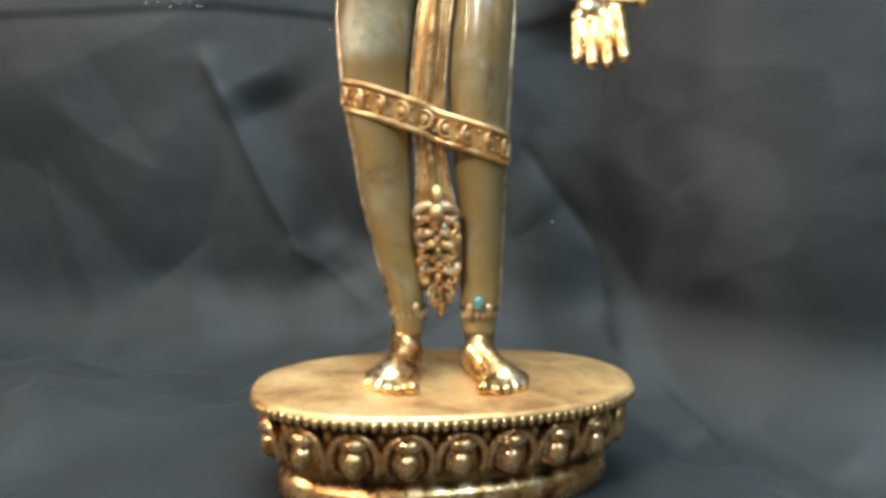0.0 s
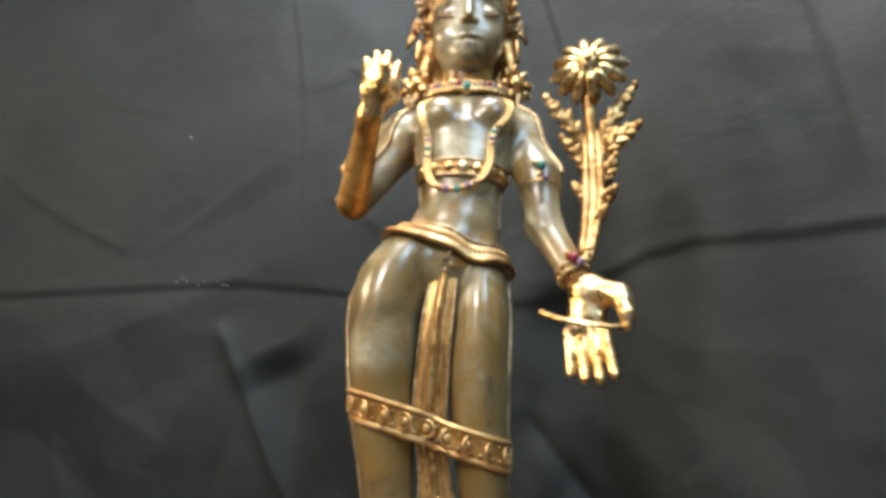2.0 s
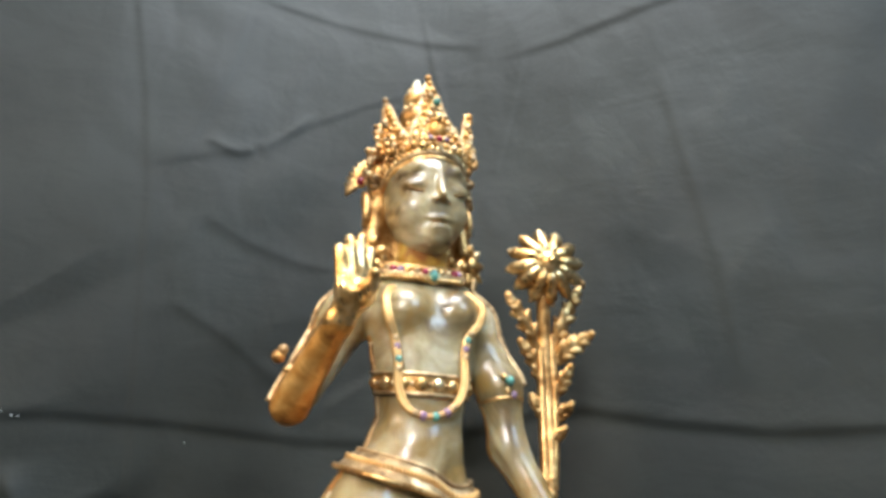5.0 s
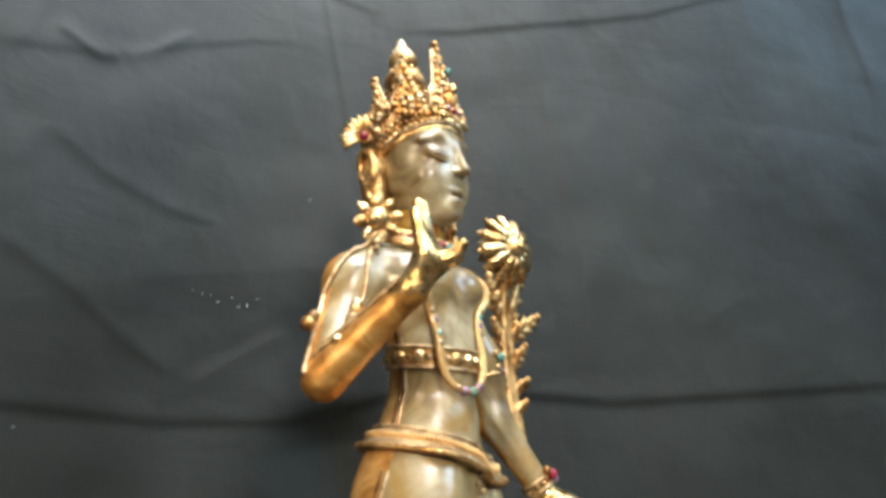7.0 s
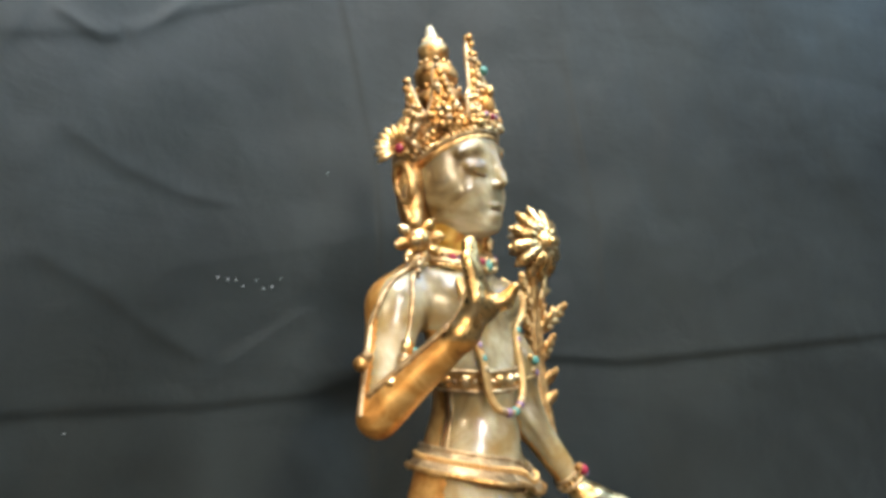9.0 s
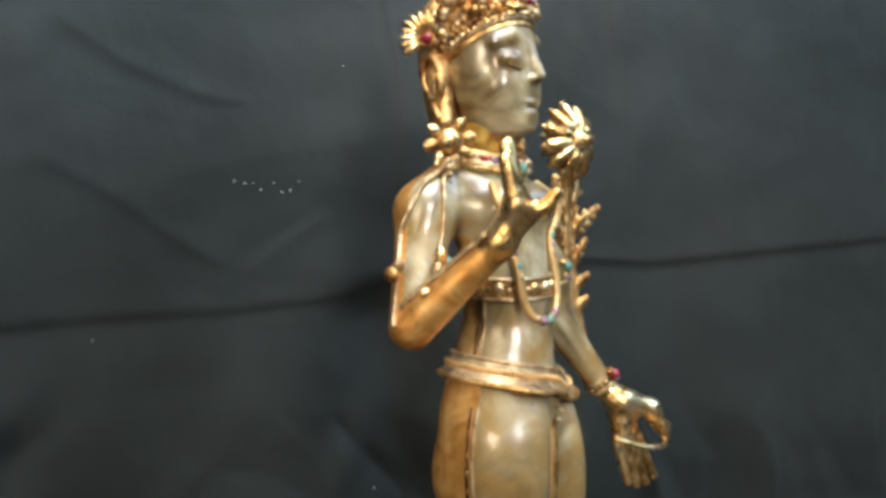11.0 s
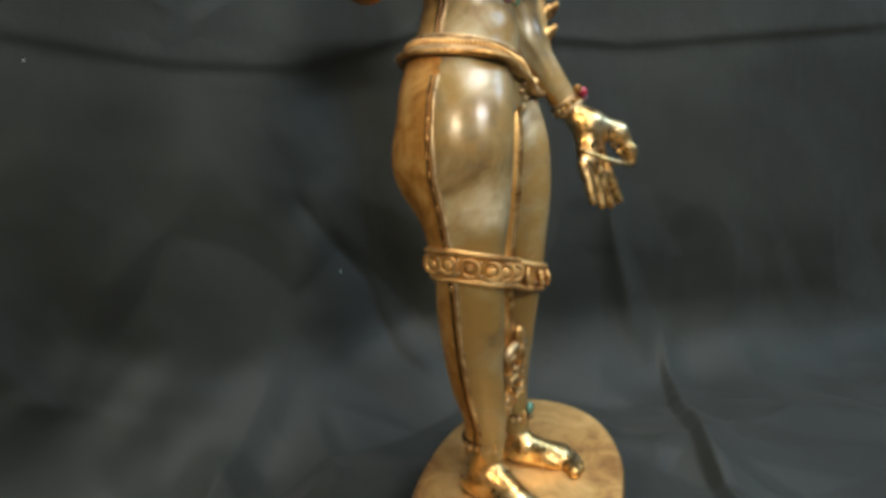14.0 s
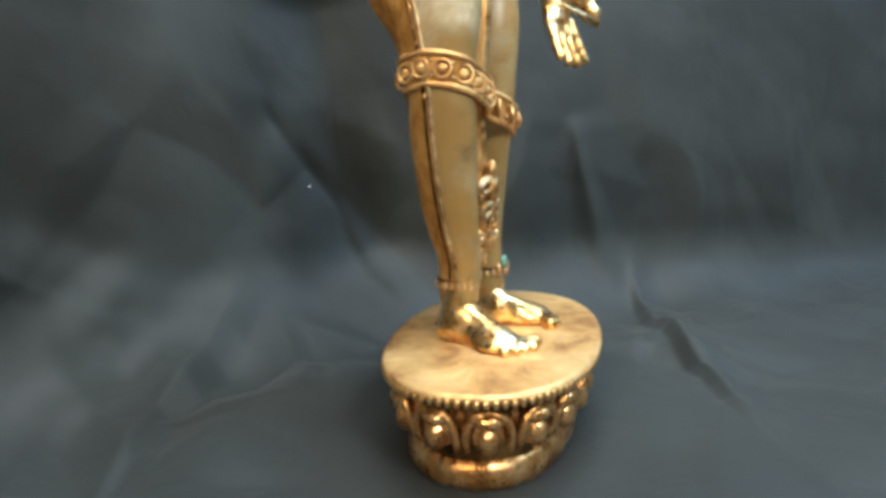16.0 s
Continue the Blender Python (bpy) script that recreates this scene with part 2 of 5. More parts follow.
def column(rows):
    """An upright form of oval sections: rows of z, centre x, centre y, half width, half depth."""
    rows = np.asarray(rows, float)
    z = np.linspace(rows[0, 0], rows[-1, 0], 160)
    k = np.interp(z, rows[:, 0], np.arange(len(rows)))
    i = np.clip(k.astype(int), 0, len(rows) - 2)
    ext = np.concatenate([[2 * rows[0] - rows[1]], rows, [2 * rows[-1] - rows[-2]]])
    g = (k - i)[:, None]
    fine = 0.5 * (2 * ext[i + 1] + (ext[i + 2] - ext[i]) * g + (2 * ext[i] - 5 * ext[i + 1] + 4 * ext[i + 2] - ext[i + 3]) * g**2 + (3 * ext[i + 1] - ext[i] - 3 * ext[i + 2] + ext[i + 3]) * g**3)

    def f(p):
        pz = p[..., 2]
        cx, cy, rx, ry = (np.interp(pz, z, fine[:, n]) for n in (1, 2, 3, 4))
        x, y = p[..., 0] - cx, p[..., 1] - cy
        k0 = np.sqrt((x / rx) ** 2 + (y / ry) ** 2)
        k1 = np.sqrt((x / rx**2) ** 2 + (y / ry**2) ** 2) + 1e-9
        side = np.where(k0 > 0.2, k0 * (k0 - 1) / k1, (k0 - 1) * np.minimum(rx, ry))
        return np.maximum(side, np.maximum(rows[0, 0] - pz, pz - rows[-1, 0]))

    m = rows[:, 3:].max()
    return f, np.array([*(rows[:, 1:3].min(0) - m), rows[0, 0]]), np.array([*(rows[:, 1:3].max(0) + m), rows[-1, 0]])


def soft_min(a, b, k):
    g = np.clip(0.5 + 0.5 * (b - a) / k, 0, 1)
    return b + (a - b) * g - k * g * (1 - g)


class Form:
    """Shapes melted into one another; each has its own softness."""

    def __init__(self, *shapes):
        self.shapes = [s if isinstance(s[0], tuple) else (s, 0.004) for s in shapes]

    def value(self, p):
        d = None
        for (f, lo, hi), k in self.shapes:
            v = f(p)
            d = v if d is None else (np.maximum(d, -v) if k < 0 else soft_min(d, v, k))
        return d

    def mesh(self, step):
        """Verts, quads and normals of the surface (surface nets)."""
        lo = np.min([s[0][1] for s in self.shapes], 0) - 3 * step
        hi = np.max([s[0][2] for s in self.shapes], 0) + 3 * step
        n = np.ceil((hi - lo) / step).astype(int) + 1
        ax = [lo[i] + step * np.arange(n[i]) for i in range(3)]
        val = np.full(n, 0.02)
        for (f, slo, shi), k in self.shapes:
            pad = 0.012
            a = np.clip(((slo - pad - lo) / step).astype(int), 0, n)
            b = np.clip(((shi + pad - lo) / step).astype(int) + 2, 0, n)
            g = np.stack(np.meshgrid(*[ax[i][a[i] : b[i]] for i in range(3)], indexing="ij"), -1)
            v = f(g)
            sl = tuple(slice(a[i], b[i]) for i in range(3))
            val[sl] = np.maximum(val[sl], -v) if k < 0 else soft_min(val[sl], v, k)
        inside = val < 0
        corner = [(i, j, k) for i in (0, 1) for j in (0, 1) for k in (0, 1)]
        cut = lambda arr, c: arr[c[0] : n[0] - 1 + c[0], c[1] : n[1] - 1 + c[1], c[2] : n[2] - 1 + c[2]]
        total = sum(cut(inside, c).astype(np.int8) for c in corner)
        cells = np.argwhere((total > 0) & (total < 8))
        idx = np.full(n - 1, -1, np.int64)
        idx[tuple(cells.T)] = np.arange(len(cells))
        acc, cnt = np.zeros((len(cells), 3)), np.zeros(len(cells))
        for c0 in corner:
            for axis in range(3):
                if c0[axis]:
                    continue
                c1 = tuple(1 if i == axis else c0[i] for i in range(3))
                v0, v1 = (val[tuple((cells + c).T)] for c in (c0, c1))
                hit = (v0 < 0) != (v1 < 0)
                t = np.where(hit, v0 / np.where(hit, v0 - v1, 1), 0)
                q = np.array(c0, float) + t[:, None] * np.eye(3)[axis]
                acc[hit] += q[hit]
                cnt[hit] += 1
        verts = lo + step * (cells + acc / cnt[:, None])
        quads = []
        for axis in range(3):
            o1, o2 = (axis + 1) % 3, (axis + 2) % 3
            s0 = [slice(None)] * 3
            s1 = [slice(None)] * 3
            s0[axis], s1[axis] = slice(0, -1), slice(1, None)
            a, b = inside[tuple(s0)], inside[tuple(s1)]
            e = np.argwhere(a != b)
            e = e[(e[:, o1] > 0) & (e[:, o2] > 0) & (e[:, o1] < n[o1] - 1) & (e[:, o2] < n[o2] - 1)]
            d1, d2 = np.eye(3, dtype=int)[o1], np.eye(3, dtype=int)[o2]
            q = np.stack([idx[tuple((e - d1 - d2).T)], idx[tuple((e - d2).T)], idx[tuple(e.T)], idx[tuple((e - d1).T)]], 1)
            flip = ~a[tuple(e.T)]
            q[flip] = q[flip][:, ::-1]
            quads.append(q)
        quads = np.concatenate(quads)
        eps = step * 0.5
        nor = np.stack([self.value(verts + eps * d) - self.value(verts - eps * d) for d in np.eye(3)], 1)
        nor /= np.linalg.norm(nor, axis=1)[:, None] + 1e-12
        return verts, quads, nor


# ---- the closed room ----
GROUND = 0.0505


def slab(name, lo, hi, mat, label):
    lo, hi = np.array(lo, float), np.array(hi, float)
    v = [[(lo, hi)[i][0], (lo, hi)[j][1], (lo, hi)[k][2]] for i in (0, 1) for j in (0, 1) for k in (0, 1)]
    f = [(0, 1, 3, 2), (4, 6, 7, 5), (0, 4, 5, 1), (2, 3, 7, 6), (0, 2, 6, 4), (1, 5, 7, 3)]
    return tagged(link_mesh(name, v, f, [mat], smooth=False), label, name.split("_")[0], kind="structure")


slab("floor", (-1.9, -2.2, GROUND - 0.16), (1.9, 1.3, GROUND - 0.03), FLOOR_PAINT, "plain brown floor under the black cloth")
slab("ceiling", (-1.9, -2.2, 2.30), (1.9, 1.3, 2.42), CEILING_PAINT, "plain off-white ceiling")
slab("wall_north", (-1.9, 1.3, GROUND - 0.16), (1.9, 1.42, 2.42), WALL_PAINT, "plain warm grey wall behind the cloth")
slab("wall_west", (-2.02, -2.32, GROUND - 0.16), (-1.9, 1.42, 2.42), WALL_PAINT, "plain warm grey side wall")
slab("wall_east", (1.9, -2.32, GROUND - 0.16), (2.02, 1.42, 2.42), WALL_PAINT, "plain warm grey side wall")
slab("wall_south", (-1.9, -2.32, GROUND - 0.16), (1.9, -2.2, 2.42), WALL_PAINT, "plain warm grey wall")

# ---- black cloth: hung behind and pulled out over the ground ----
BEND = radians(-45.0)
CORNER = np.array([0.060, 0.330])
COVE = 0.085


def smoothstep(a, b, x):
    t = np.clip((x - a) / (b - a), 0, 1)
    return t * t * (3 - 2 * t)


def hang_line(u):
    """The line on the ground under the hanging cloth, which turns round behind the figure: places and ways along."""
    r = 0.20
    fine = np.linspace(-r, r, 401)
    ang = BEND * smoothstep(-r, r, fine)
    way = np.stack([np.cos(ang), np.sin(ang)], 1)
    steps = (way[1:] + way[:-1]) / 2 * (fine[1] - fine[0])
    inner = np.concatenate([[[0, 0]], np.cumsum(steps, 0)])
    out = np.array([math.cos(BEND), math.sin(BEND)])
    reach = inner[-1, 1] / out[1]
    start = CORNER - np.array([reach, 0])
    inner = inner + start
    left = start + np.outer(np.minimum(u + r, 0), [1.0, 0.0])
    right = inner[-1] + np.outer(np.maximum(u - r, 0), out)
    mid = np.stack([np.interp(u, fine, inner[:, i]) for i in (0, 1)], 1)
    p = np.where((u < -r)[:, None], left, np.where((u > r)[:, None], right, mid))
    a = BEND * smoothstep(-r, r, u)
    return p, np.stack([np.cos(a), np.sin(a)], 1)


def along(pu, ps, line, taper=0.15):
    """Distance to the left of a line of (u, s) points, how far along it is, and a fade at its ends."""
    best = np.full(pu.shape, 9.0)
    side = np.zeros(pu.shape)
    frac = np.zeros(pu.shape)
    n = len(line) - 1
    for k in range(n):
        (u0, s0), (u1, s1) = line[k], line[k + 1]
        du, ds = u1 - u0, s1 - s0
        q = du * du + ds * ds
        t = np.clip(((pu - u0) * du + (ps - s0) * ds) / q, 0, 1)
        d = np.hypot(pu - u0 - t * du, ps - s0 - t * ds)
        sg = np.sign(du * (ps - s0) - ds * (pu - u0))
        near = d < best
        best, side, frac = np.where(near, d, best), np.where(near, sg, side), np.where(near, (k + t) / n, frac)
    fade = smoothstep(0, taper, frac) * smoothstep(0, taper, 1 - frac) if taper else 1.0
    return best, side, fade


def soft_fold(pu, ps, line, width, height):
    d, _, fade = along(pu, ps, line)
    return height * np.exp(-((d / width) ** 2)) * fade


def tent_fold(pu, ps, line, left, right, height):
    """A ridge of stiff cloth that falls away evenly, by its own width on either side."""
    d, side, fade = along(pu, ps, line, 0.3)
    x = d / np.where(side > 0, left, right)
    soft = np.sqrt(x * x + 0.004) - 0.063
    return height * np.clip(1 - soft, 0, None) ** 1.25 * fade


def fan_fold(pu, ps, line, left, right, height):
    """A fold of stiff cloth that opens downward from a point into a three-cornered tent."""
    best, side, _ = along(pu, ps, line, 0)
    (u0, s0), (u1, s1) = line[0], line[-1]
    f = np.clip((s0 - ps) / (s0 - s1), 0, 1.3)
    x = best / (np.where(side > 0, left, right) * (0.08 + 0.92 * f))
    soft = np.sqrt(x * x + 0.002) - 0.045
    return height * f * np.clip(1 - soft, 0, None) * (1 - smoothstep(1.05, 1.3, f))


def sharp_fold(pu, ps, line, width, height, lip=0.0):
    """An ironed-in fold: a sharp ridge, with one side standing proud by lip."""
    d, side, fade = along(pu, ps, line, 0.16)
    sd = d * side
    return (height * np.exp(-((d / width) ** 1.4)) + lip * np.tanh(sd / width) * np.exp(-d / (3 * width))) * fade


def ripple(x, y, seed, size, count=14):
    rng = np.random.RandomState(seed)
    out = np.zeros(x.shape)
    for _ in range(count):
        a, k, ph = rng.uniform(0, math.pi), 2 * math.pi / (size * rng.uniform(0.6, 1.8)), rng.uniform(0, 6.28)
        warp = 0.7 * np.sin((x * math.sin(a) - y * math.cos(a)) * k * 0.4 + ph * 2)
        out += np.sin((x * math.cos(a) + y * math.sin(a)) * k + ph + warp) / count**0.5
    return out


def facets(x, y, seed, size):
    """Flat three-cornered facets with straight creases between them."""
    rng = np.random.RandomState(seed)
    table, turn = rng.uniform(-1, 1, (64, 64)), rng.uniform(0, 3.0)
    x, y = x + 0.3 * size * ripple(x, y, seed + 1, 3.5 * size, 5), y + 0.3 * size * ripple(x, y, seed + 2, 3.5 * size, 5)
    p = (x * math.cos(turn) + y * math.sin(turn)) / size + 20
    q = (y * math.cos(turn) - x * math.sin(turn)) / (size * 0.7) + 30
    i, j = np.floor(p).astype(int), np.floor(q).astype(int)
    f, g = p - i, q - j
    t00, t10, t01, t11 = (table[(i + m) % 64, (j + n) % 64] for m, n in ((0, 0), (1, 0), (0, 1), (1, 1)))
    return np.where(f + g < 1, t00 + (t10 - t00) * f + (t01 - t00) * g, t11 + (t01 - t11) * (1 - f) + (t10 - t11) * (1 - g))


def make_backdrop():
    u = np.concatenate([np.linspace(-1.45, -0.72, 60, endpoint=False), np.linspace(-0.72, 0.72, 500, endpoint=False), np.linspace(0.72, 1.05, 40)])
    s = np.concatenate([np.linspace(-0.95, -0.45, 40, endpoint=False), np.linspace(-0.45, 0.92, 540, endpoint=False), np.linspace(0.92, 2.2, 60)])
    U, S = np.meshgrid(u, s, indexing="ij")
    base, way = hang_line(u)
    inward = np.stack([way[:, 1], -way[:, 0]], 1)
    front = np.array([-0.42, -0.42])
    # round the cove between ground and hanging part
    q = COVE * math.pi / 4
    a = np.clip((S + q) / (2 * q), 0, 1) * math.pi / 2
    w = np.where(S < -q, -S - q + COVE, np.where(S > q, 0, COVE * (1 - np.sin(a))))
    z = np.where(S < -q, 0, np.where(S > q, S - q + COVE, COVE * (1 - np.cos(a))))
    to_front = front - base
    to_front /= np.linalg.norm(to_front, axis=1)[:, None]
    k = smoothstep(0.0, 0.12, w)[..., None]
    d = inward[:, None] * (1 - k) + to_front[:, None] * k
    d /= np.linalg.norm(d, axis=2)[..., None]
    P = base[:, None] + d * w[..., None]
    wall = smoothstep(-0.04, 0.09, S)
    # folds of the hanging part
    S = S + COVE - q
    h = 0.0030 * ripple(U, S, 3, 0.42) + 0.0004 * ripple(U, S, 5, 0.13) + 0.00012 * ripple(U, S, 8, 0.045)
    for line, width, height, lip in HANG_SHARP:
        h = h + sharp_fold(U, S, line, width, height, lip)
    low = 1 - smoothstep(0.10, 0.34, S)
    h = h + 0.0034 * facets(U, S, 40, 0.21) + (0.0015 + 0.0066 * low) * facets(U, S, 50, 0.105) + (0.0008 + 0.0006 * low) * facets(U, S, 60, 0.045)
    for line, left, right, height in HANG_FAN:
        h = h + 0.75 * fan_fold(U, S, line, left, right, height)
    for line, width, height in HANG_SOFT:
        h = h + soft_fold(U, S, line, width, height)
    # folds lying on the ground, in plan
    g = 0.0130 * facets(P[..., 0], P[..., 1], 70, 0.12) + 0.0060 * facets(P[..., 0], P[..., 1], 80, 0.06) + 0.0005 * ripple(P[..., 0], P[..., 1], 11, 0.10)
    g = g + 0.002 * (ripple(P[..., 0], P[..., 1], 12, 0.22) + 0.6) * smoothstep(0.05, 0.16, np.hypot(P[..., 0], P[..., 1] - 0.03))
    for line, left, right, height in GROUND_TENT:
        g = g + tent_fold(P[..., 0], P[..., 1], line, left, right, height)
    calm = smoothstep(0.095, 0.15, np.hypot((P[..., 0] - 0.004) / 1.25, P[..., 1] - 0.02))
    g = np.maximum(g, -0.012) * calm
    push = h * wall
    x = P[..., 0] + inward[:, None, 0] * push
    y = P[..., 1] + inward[:, None, 1] * push
    zz = GROUND + z + g * (1 - wall)
    verts = np.stack([x, y, zz], -1).reshape(-1, 3)
    nu, ns = U.shape
    i = np.arange((nu - 1) * (ns - 1))
    a0 = (i // (ns - 1)) * ns + i % (ns - 1)
    faces = np.stack([a0, a0 + ns, a0 + ns + 1, a0 + 1], 1)
    ob = link_mesh("backdrop_cloth", verts, faces.tolist(), [CLOTH])
    return tagged(ob, "black creased lining cloth hung behind and spread under the statue", "cloth", kind="structure")


HANG_SHARP = [
    # long level crease, in two halves
    ([(-1.2, 0.345), (-0.60, 0.342), (-0.30, 0.358), (-0.20, 0.350), (-0.08, 0.334), (0.03, 0.331), (0.085, 0.340)], 0.0055, -0.0006, 0.0017),
    ([(0.02, 0.336), (0.09, 0.348), (0.15, 0.366), (0.20, 0.370), (0.27, 0.360), (0.36, 0.354), (0.50, 0.364), (0.65, 0.374), (1.0, 0.40)], 0.0060, 0.0006, 0.0022),
    ([(-1.2, 0.830), (-0.73, 0.828), (-0.60, 0.822), (-0.552, 0.812), (-0.50, 0.820), (-0.40, 0.826), (-0.29, 0.816)], 0.0050, 0.0004, 0.0018),
    ([(-0.285, 0.822), (-0.225, 0.834), (-0.16, 0.822), (-0.05, 0.800), (0.05, 0.778), (0.11, 0.766)], 0.0045, 0.0003, 0.0011),
    ([(0.115, 0.748), (0.20, 0.762), (0.33, 0.788), (0.42, 0.806), (0.50, 0.836), (0.68, 0.89)], 0.0045, 0.0002, 0.0012),
    ([(-0.27, 0.594), (-0.204, 0.616), (-0.150, 0.634), (-0.095, 0.668), (-0.03, 0.700), (0.036, 0.716)], 0.0045, 0.0003, 0.0008),
    # puckers where the cloth was pinched
    ([(-0.62, 0.842), (-0.575, 0.824), (-0.552, 0.814)], 0.005, 0.0016, 0.0006),
    ([(-0.552, 0.814), (-0.525, 0.826), (-0.48, 0.838)], 0.005, 0.0014, -0.0006),
    ([(-0.200, 0.640), (-0.165, 0.626), (-0.146, 0.632)], 0.005, 0.0014, 0.0006),
    ([(-0.146, 0.632), (-0.120, 0.652), (-0.085, 0.690)], 0.005, 0.0012, -0.0006),
    # folded edges that run down the cloth
    ([(-0.296, 0.96), (-0.284, 0.80), (-0.262, 0.69), (-0.244, 0.57), (-0.237, 0.45), (-0.229, 0.34), (-0.225, 0.24), (-0.245, 0.15)], 0.003, 0.0003, 0.0009),
    ([(-0.162, 0.822), (-0.180, 0.72), (-0.206, 0.645), (-0.232, 0.575)], 0.003, 0.0004, -0.0006),
    ([(0.02, 0.86), (0.046, 0.735), (0.066, 0.65), (0.087, 0.555), (0.092, 0.48), (0.089, 0.31), (0.090, 0.20), (0.106, 0.10)], 0.003, 0.0003, 0.0012),
    ([(0.150, 0.754), (0.136, 0.69), (0.112, 0.60)], 0.003, 0.0002, -0.0004),
    ([(0.284, 0.72), (0.306, 0.60), (0.325, 0.50), (0.336, 0.38)], 0.006, 0.0010, 0.0009),
    ([(0.675, 0.93), (0.70, 0.83), (0.735, 0.70)], 0.008, 0.0014, 0.0009),
    # slanting creases
    ([(-0.60, 0.70), (-0.552, 0.640), (-0.484, 0.587), (-0.384, 0.565)], 0.006, 0.0008, 0.0008),
    ([(-0.62, 0.505), (-0.577, 0.469), (-0.50, 0.425), (-0.423, 0.391)], 0.006, 0.0008, 0.0008),
    ([(-0.423, 0.391), (-0.383, 0.420), (-0.268, 0.518)], 0.006, 0.0007, -0.0006),
    ([(-0.200, 0.560), (-0.148, 0.531), (-0.090, 0.512), (-0.043, 0.508)], 0.006, 0.0008, 0.0008),
    ([(-0.218, 0.470), (-0.155, 0.432), (-0.116, 0.400), (-0.060, 0.366)], 0.006, 0.0009, 0.0008),
    ([(-0.060, 0.366), (-0.02, 0.392), (0.030, 0.420)], 0.006, 0.0006, -0.0005),
    # deep folds of the lower part
    ([(0.015, 0.230), (0.041, 0.186), (0.089, 0.123), (0.112, 0.043), (0.152, 0.0)], 0.009, -0.0060, 0.0034),
    ([(0.340, 0.215), (0.350, 0.150), (0.369, 0.096), (0.389, 0.010)], 0.011, 0.0062, 0.0034),
    ([(-0.235, 0.120), (-0.175, 0.078), (-0.115, 0.030)], 0.010, 0.0042, -0.0024),
    ([(-0.325, 0.320), (-0.300, 0.270), (-0.250, 0.165), (-0.196, 0.080)], 0.009, 0.0050, 0.0030),
]
HANG_FAN = [
    ([(-0.318, 0.31), (-0.255, 0.170), (-0.17, 0.01)], 0.060, 0.110, 0.012),
    ([(-0.215, 0.20), (-0.17, 0.10), (-0.12, 0.0)], 0.055, 0.030, 0.009),
    ([(-0.50, 0.20), (-0.46, 0.10), (-0.40, -0.02)], 0.110, 0.035, 0.012),
    ([(0.020, 0.215), (0.080, 0.125), (0.150, 0.01)], 0.035, 0.080, 0.014),
    ([(0.342, 0.190), (0.362, 0.10), (0.388, 0.0)], 0.060, 0.030, 0.014),
    ([(0.52, 0.20), (0.57, 0.10), (0.62, -0.02)], 0.050, 0.100, 0.011),
    ([(-0.68, 0.22), (-0.62, 0.10), (-0.56, -0.02)], 0.080, 0.060, 0.011),
]
HANG_SOFT = [
    ([(0.060, 0.36), (0.075, 0.24), (0.100, 0.12), (0.125, 0.03)], 0.045, -0.020),
    ([(-0.265, 0.29), (-0.205, 0.17), (-0.145, 0.05)], 0.040, -0.016),
    ([(-0.21, 0.12), (-0.11, 0.060), (-0.05, 0.01)], 0.020, 0.008),
]
GROUND_TENT = [
    ([(0.42, 0.055), (0.30, -0.008), (0.17, -0.066), (0.02, -0.153)], 0.034, 0.009, 0.012),
    ([(0.08, 0.330), (0.00, 0.290), (-0.10, 0.248), (-0.24, 0.150)], 0.022, 0.036, 0.010),
    ([(-0.10, 0.320), (-0.20, 0.24), (-0.30, 0.12)], 0.035, 0.030, 0.007),
    ([(0.05, 0.28), (0.00, 0.20), (-0.06, 0.15)], 0.016, 0.030, 0.006),
    ([(-0.36, 0.28), (-0.32, 0.14), (-0.26, 0.02)], 0.040, 0.035, 0.007),
    ([(0.165, 0.20), (0.185, 0.11), (0.195, 0.01)], 0.012, 0.030, 0.009),
    ([(0.20, -0.02), (0.14, -0.03), (0.09, -0.07)], 0.010, 0.020, 0.004),
]
make_backdrop()

# ---- lotus pedestal ----
PED = Matrix.Translation((-0.0005, 0.0280, 0)) @ Matrix.Rotation(radians(14.0), 4, "Z")


def oval(k, a, b, power=2.25):
    """A point of the pedestal's plan, a rounded oval, and its outward way."""
    c, s = math.cos(k), math.sin(k)
    x, y = a * math.copysign(abs(c) ** (2 / power), c), b * math.copysign(abs(s) ** (2 / power), s)
    nx, ny = math.copysign(abs(x / a) ** (power - 1), x) / a, math.copysign(abs(y / b) ** (power - 1), y) / b
    q = math.hypot(nx, ny)
    return x, y, nx / q, ny / q


def even_oval(a, b, n):
    """n evenly spaced places round the oval."""
    k = np.linspace(0, 2 * math.pi, 1500)
    p = np.array([oval(v, a, b)[:2] for v in k])
    d = np.concatenate([[0], np.cumsum(np.linalg.norm(np.diff(p, axis=0), axis=1))])
    return [oval(v, a, b) for v in np.interp(np.arange(n) / n * d[-1], d, k)]


def oval_solid(rows, n=120, wobble=0.0):
    """A turned solid of oval plan: rows of z, half length, half width."""
    bm = bmesh.new()
    rings = []
    for z, a, b in rows:
        ring = []
        for j in range(n):
            x, y, nx, ny = oval(2 * math.pi * j / n, a, b)
            w = wobble * noise.noise(Vector((x * 30, y * 30, z * 30)))
            ring.append(bm.verts.new((x + nx * w, y + ny * w, z)))
        rings.append(ring)
    for r0, r1 in zip(rings, rings[1:]):
        for j in range(n):
            bm.faces.new((r0[j], r0[(j + 1) % n], r1[(j + 1) % n], r1[j]))
    bm.faces.new(rings[0][::-1])
    bm.faces.new(rings[-1])
    return bm


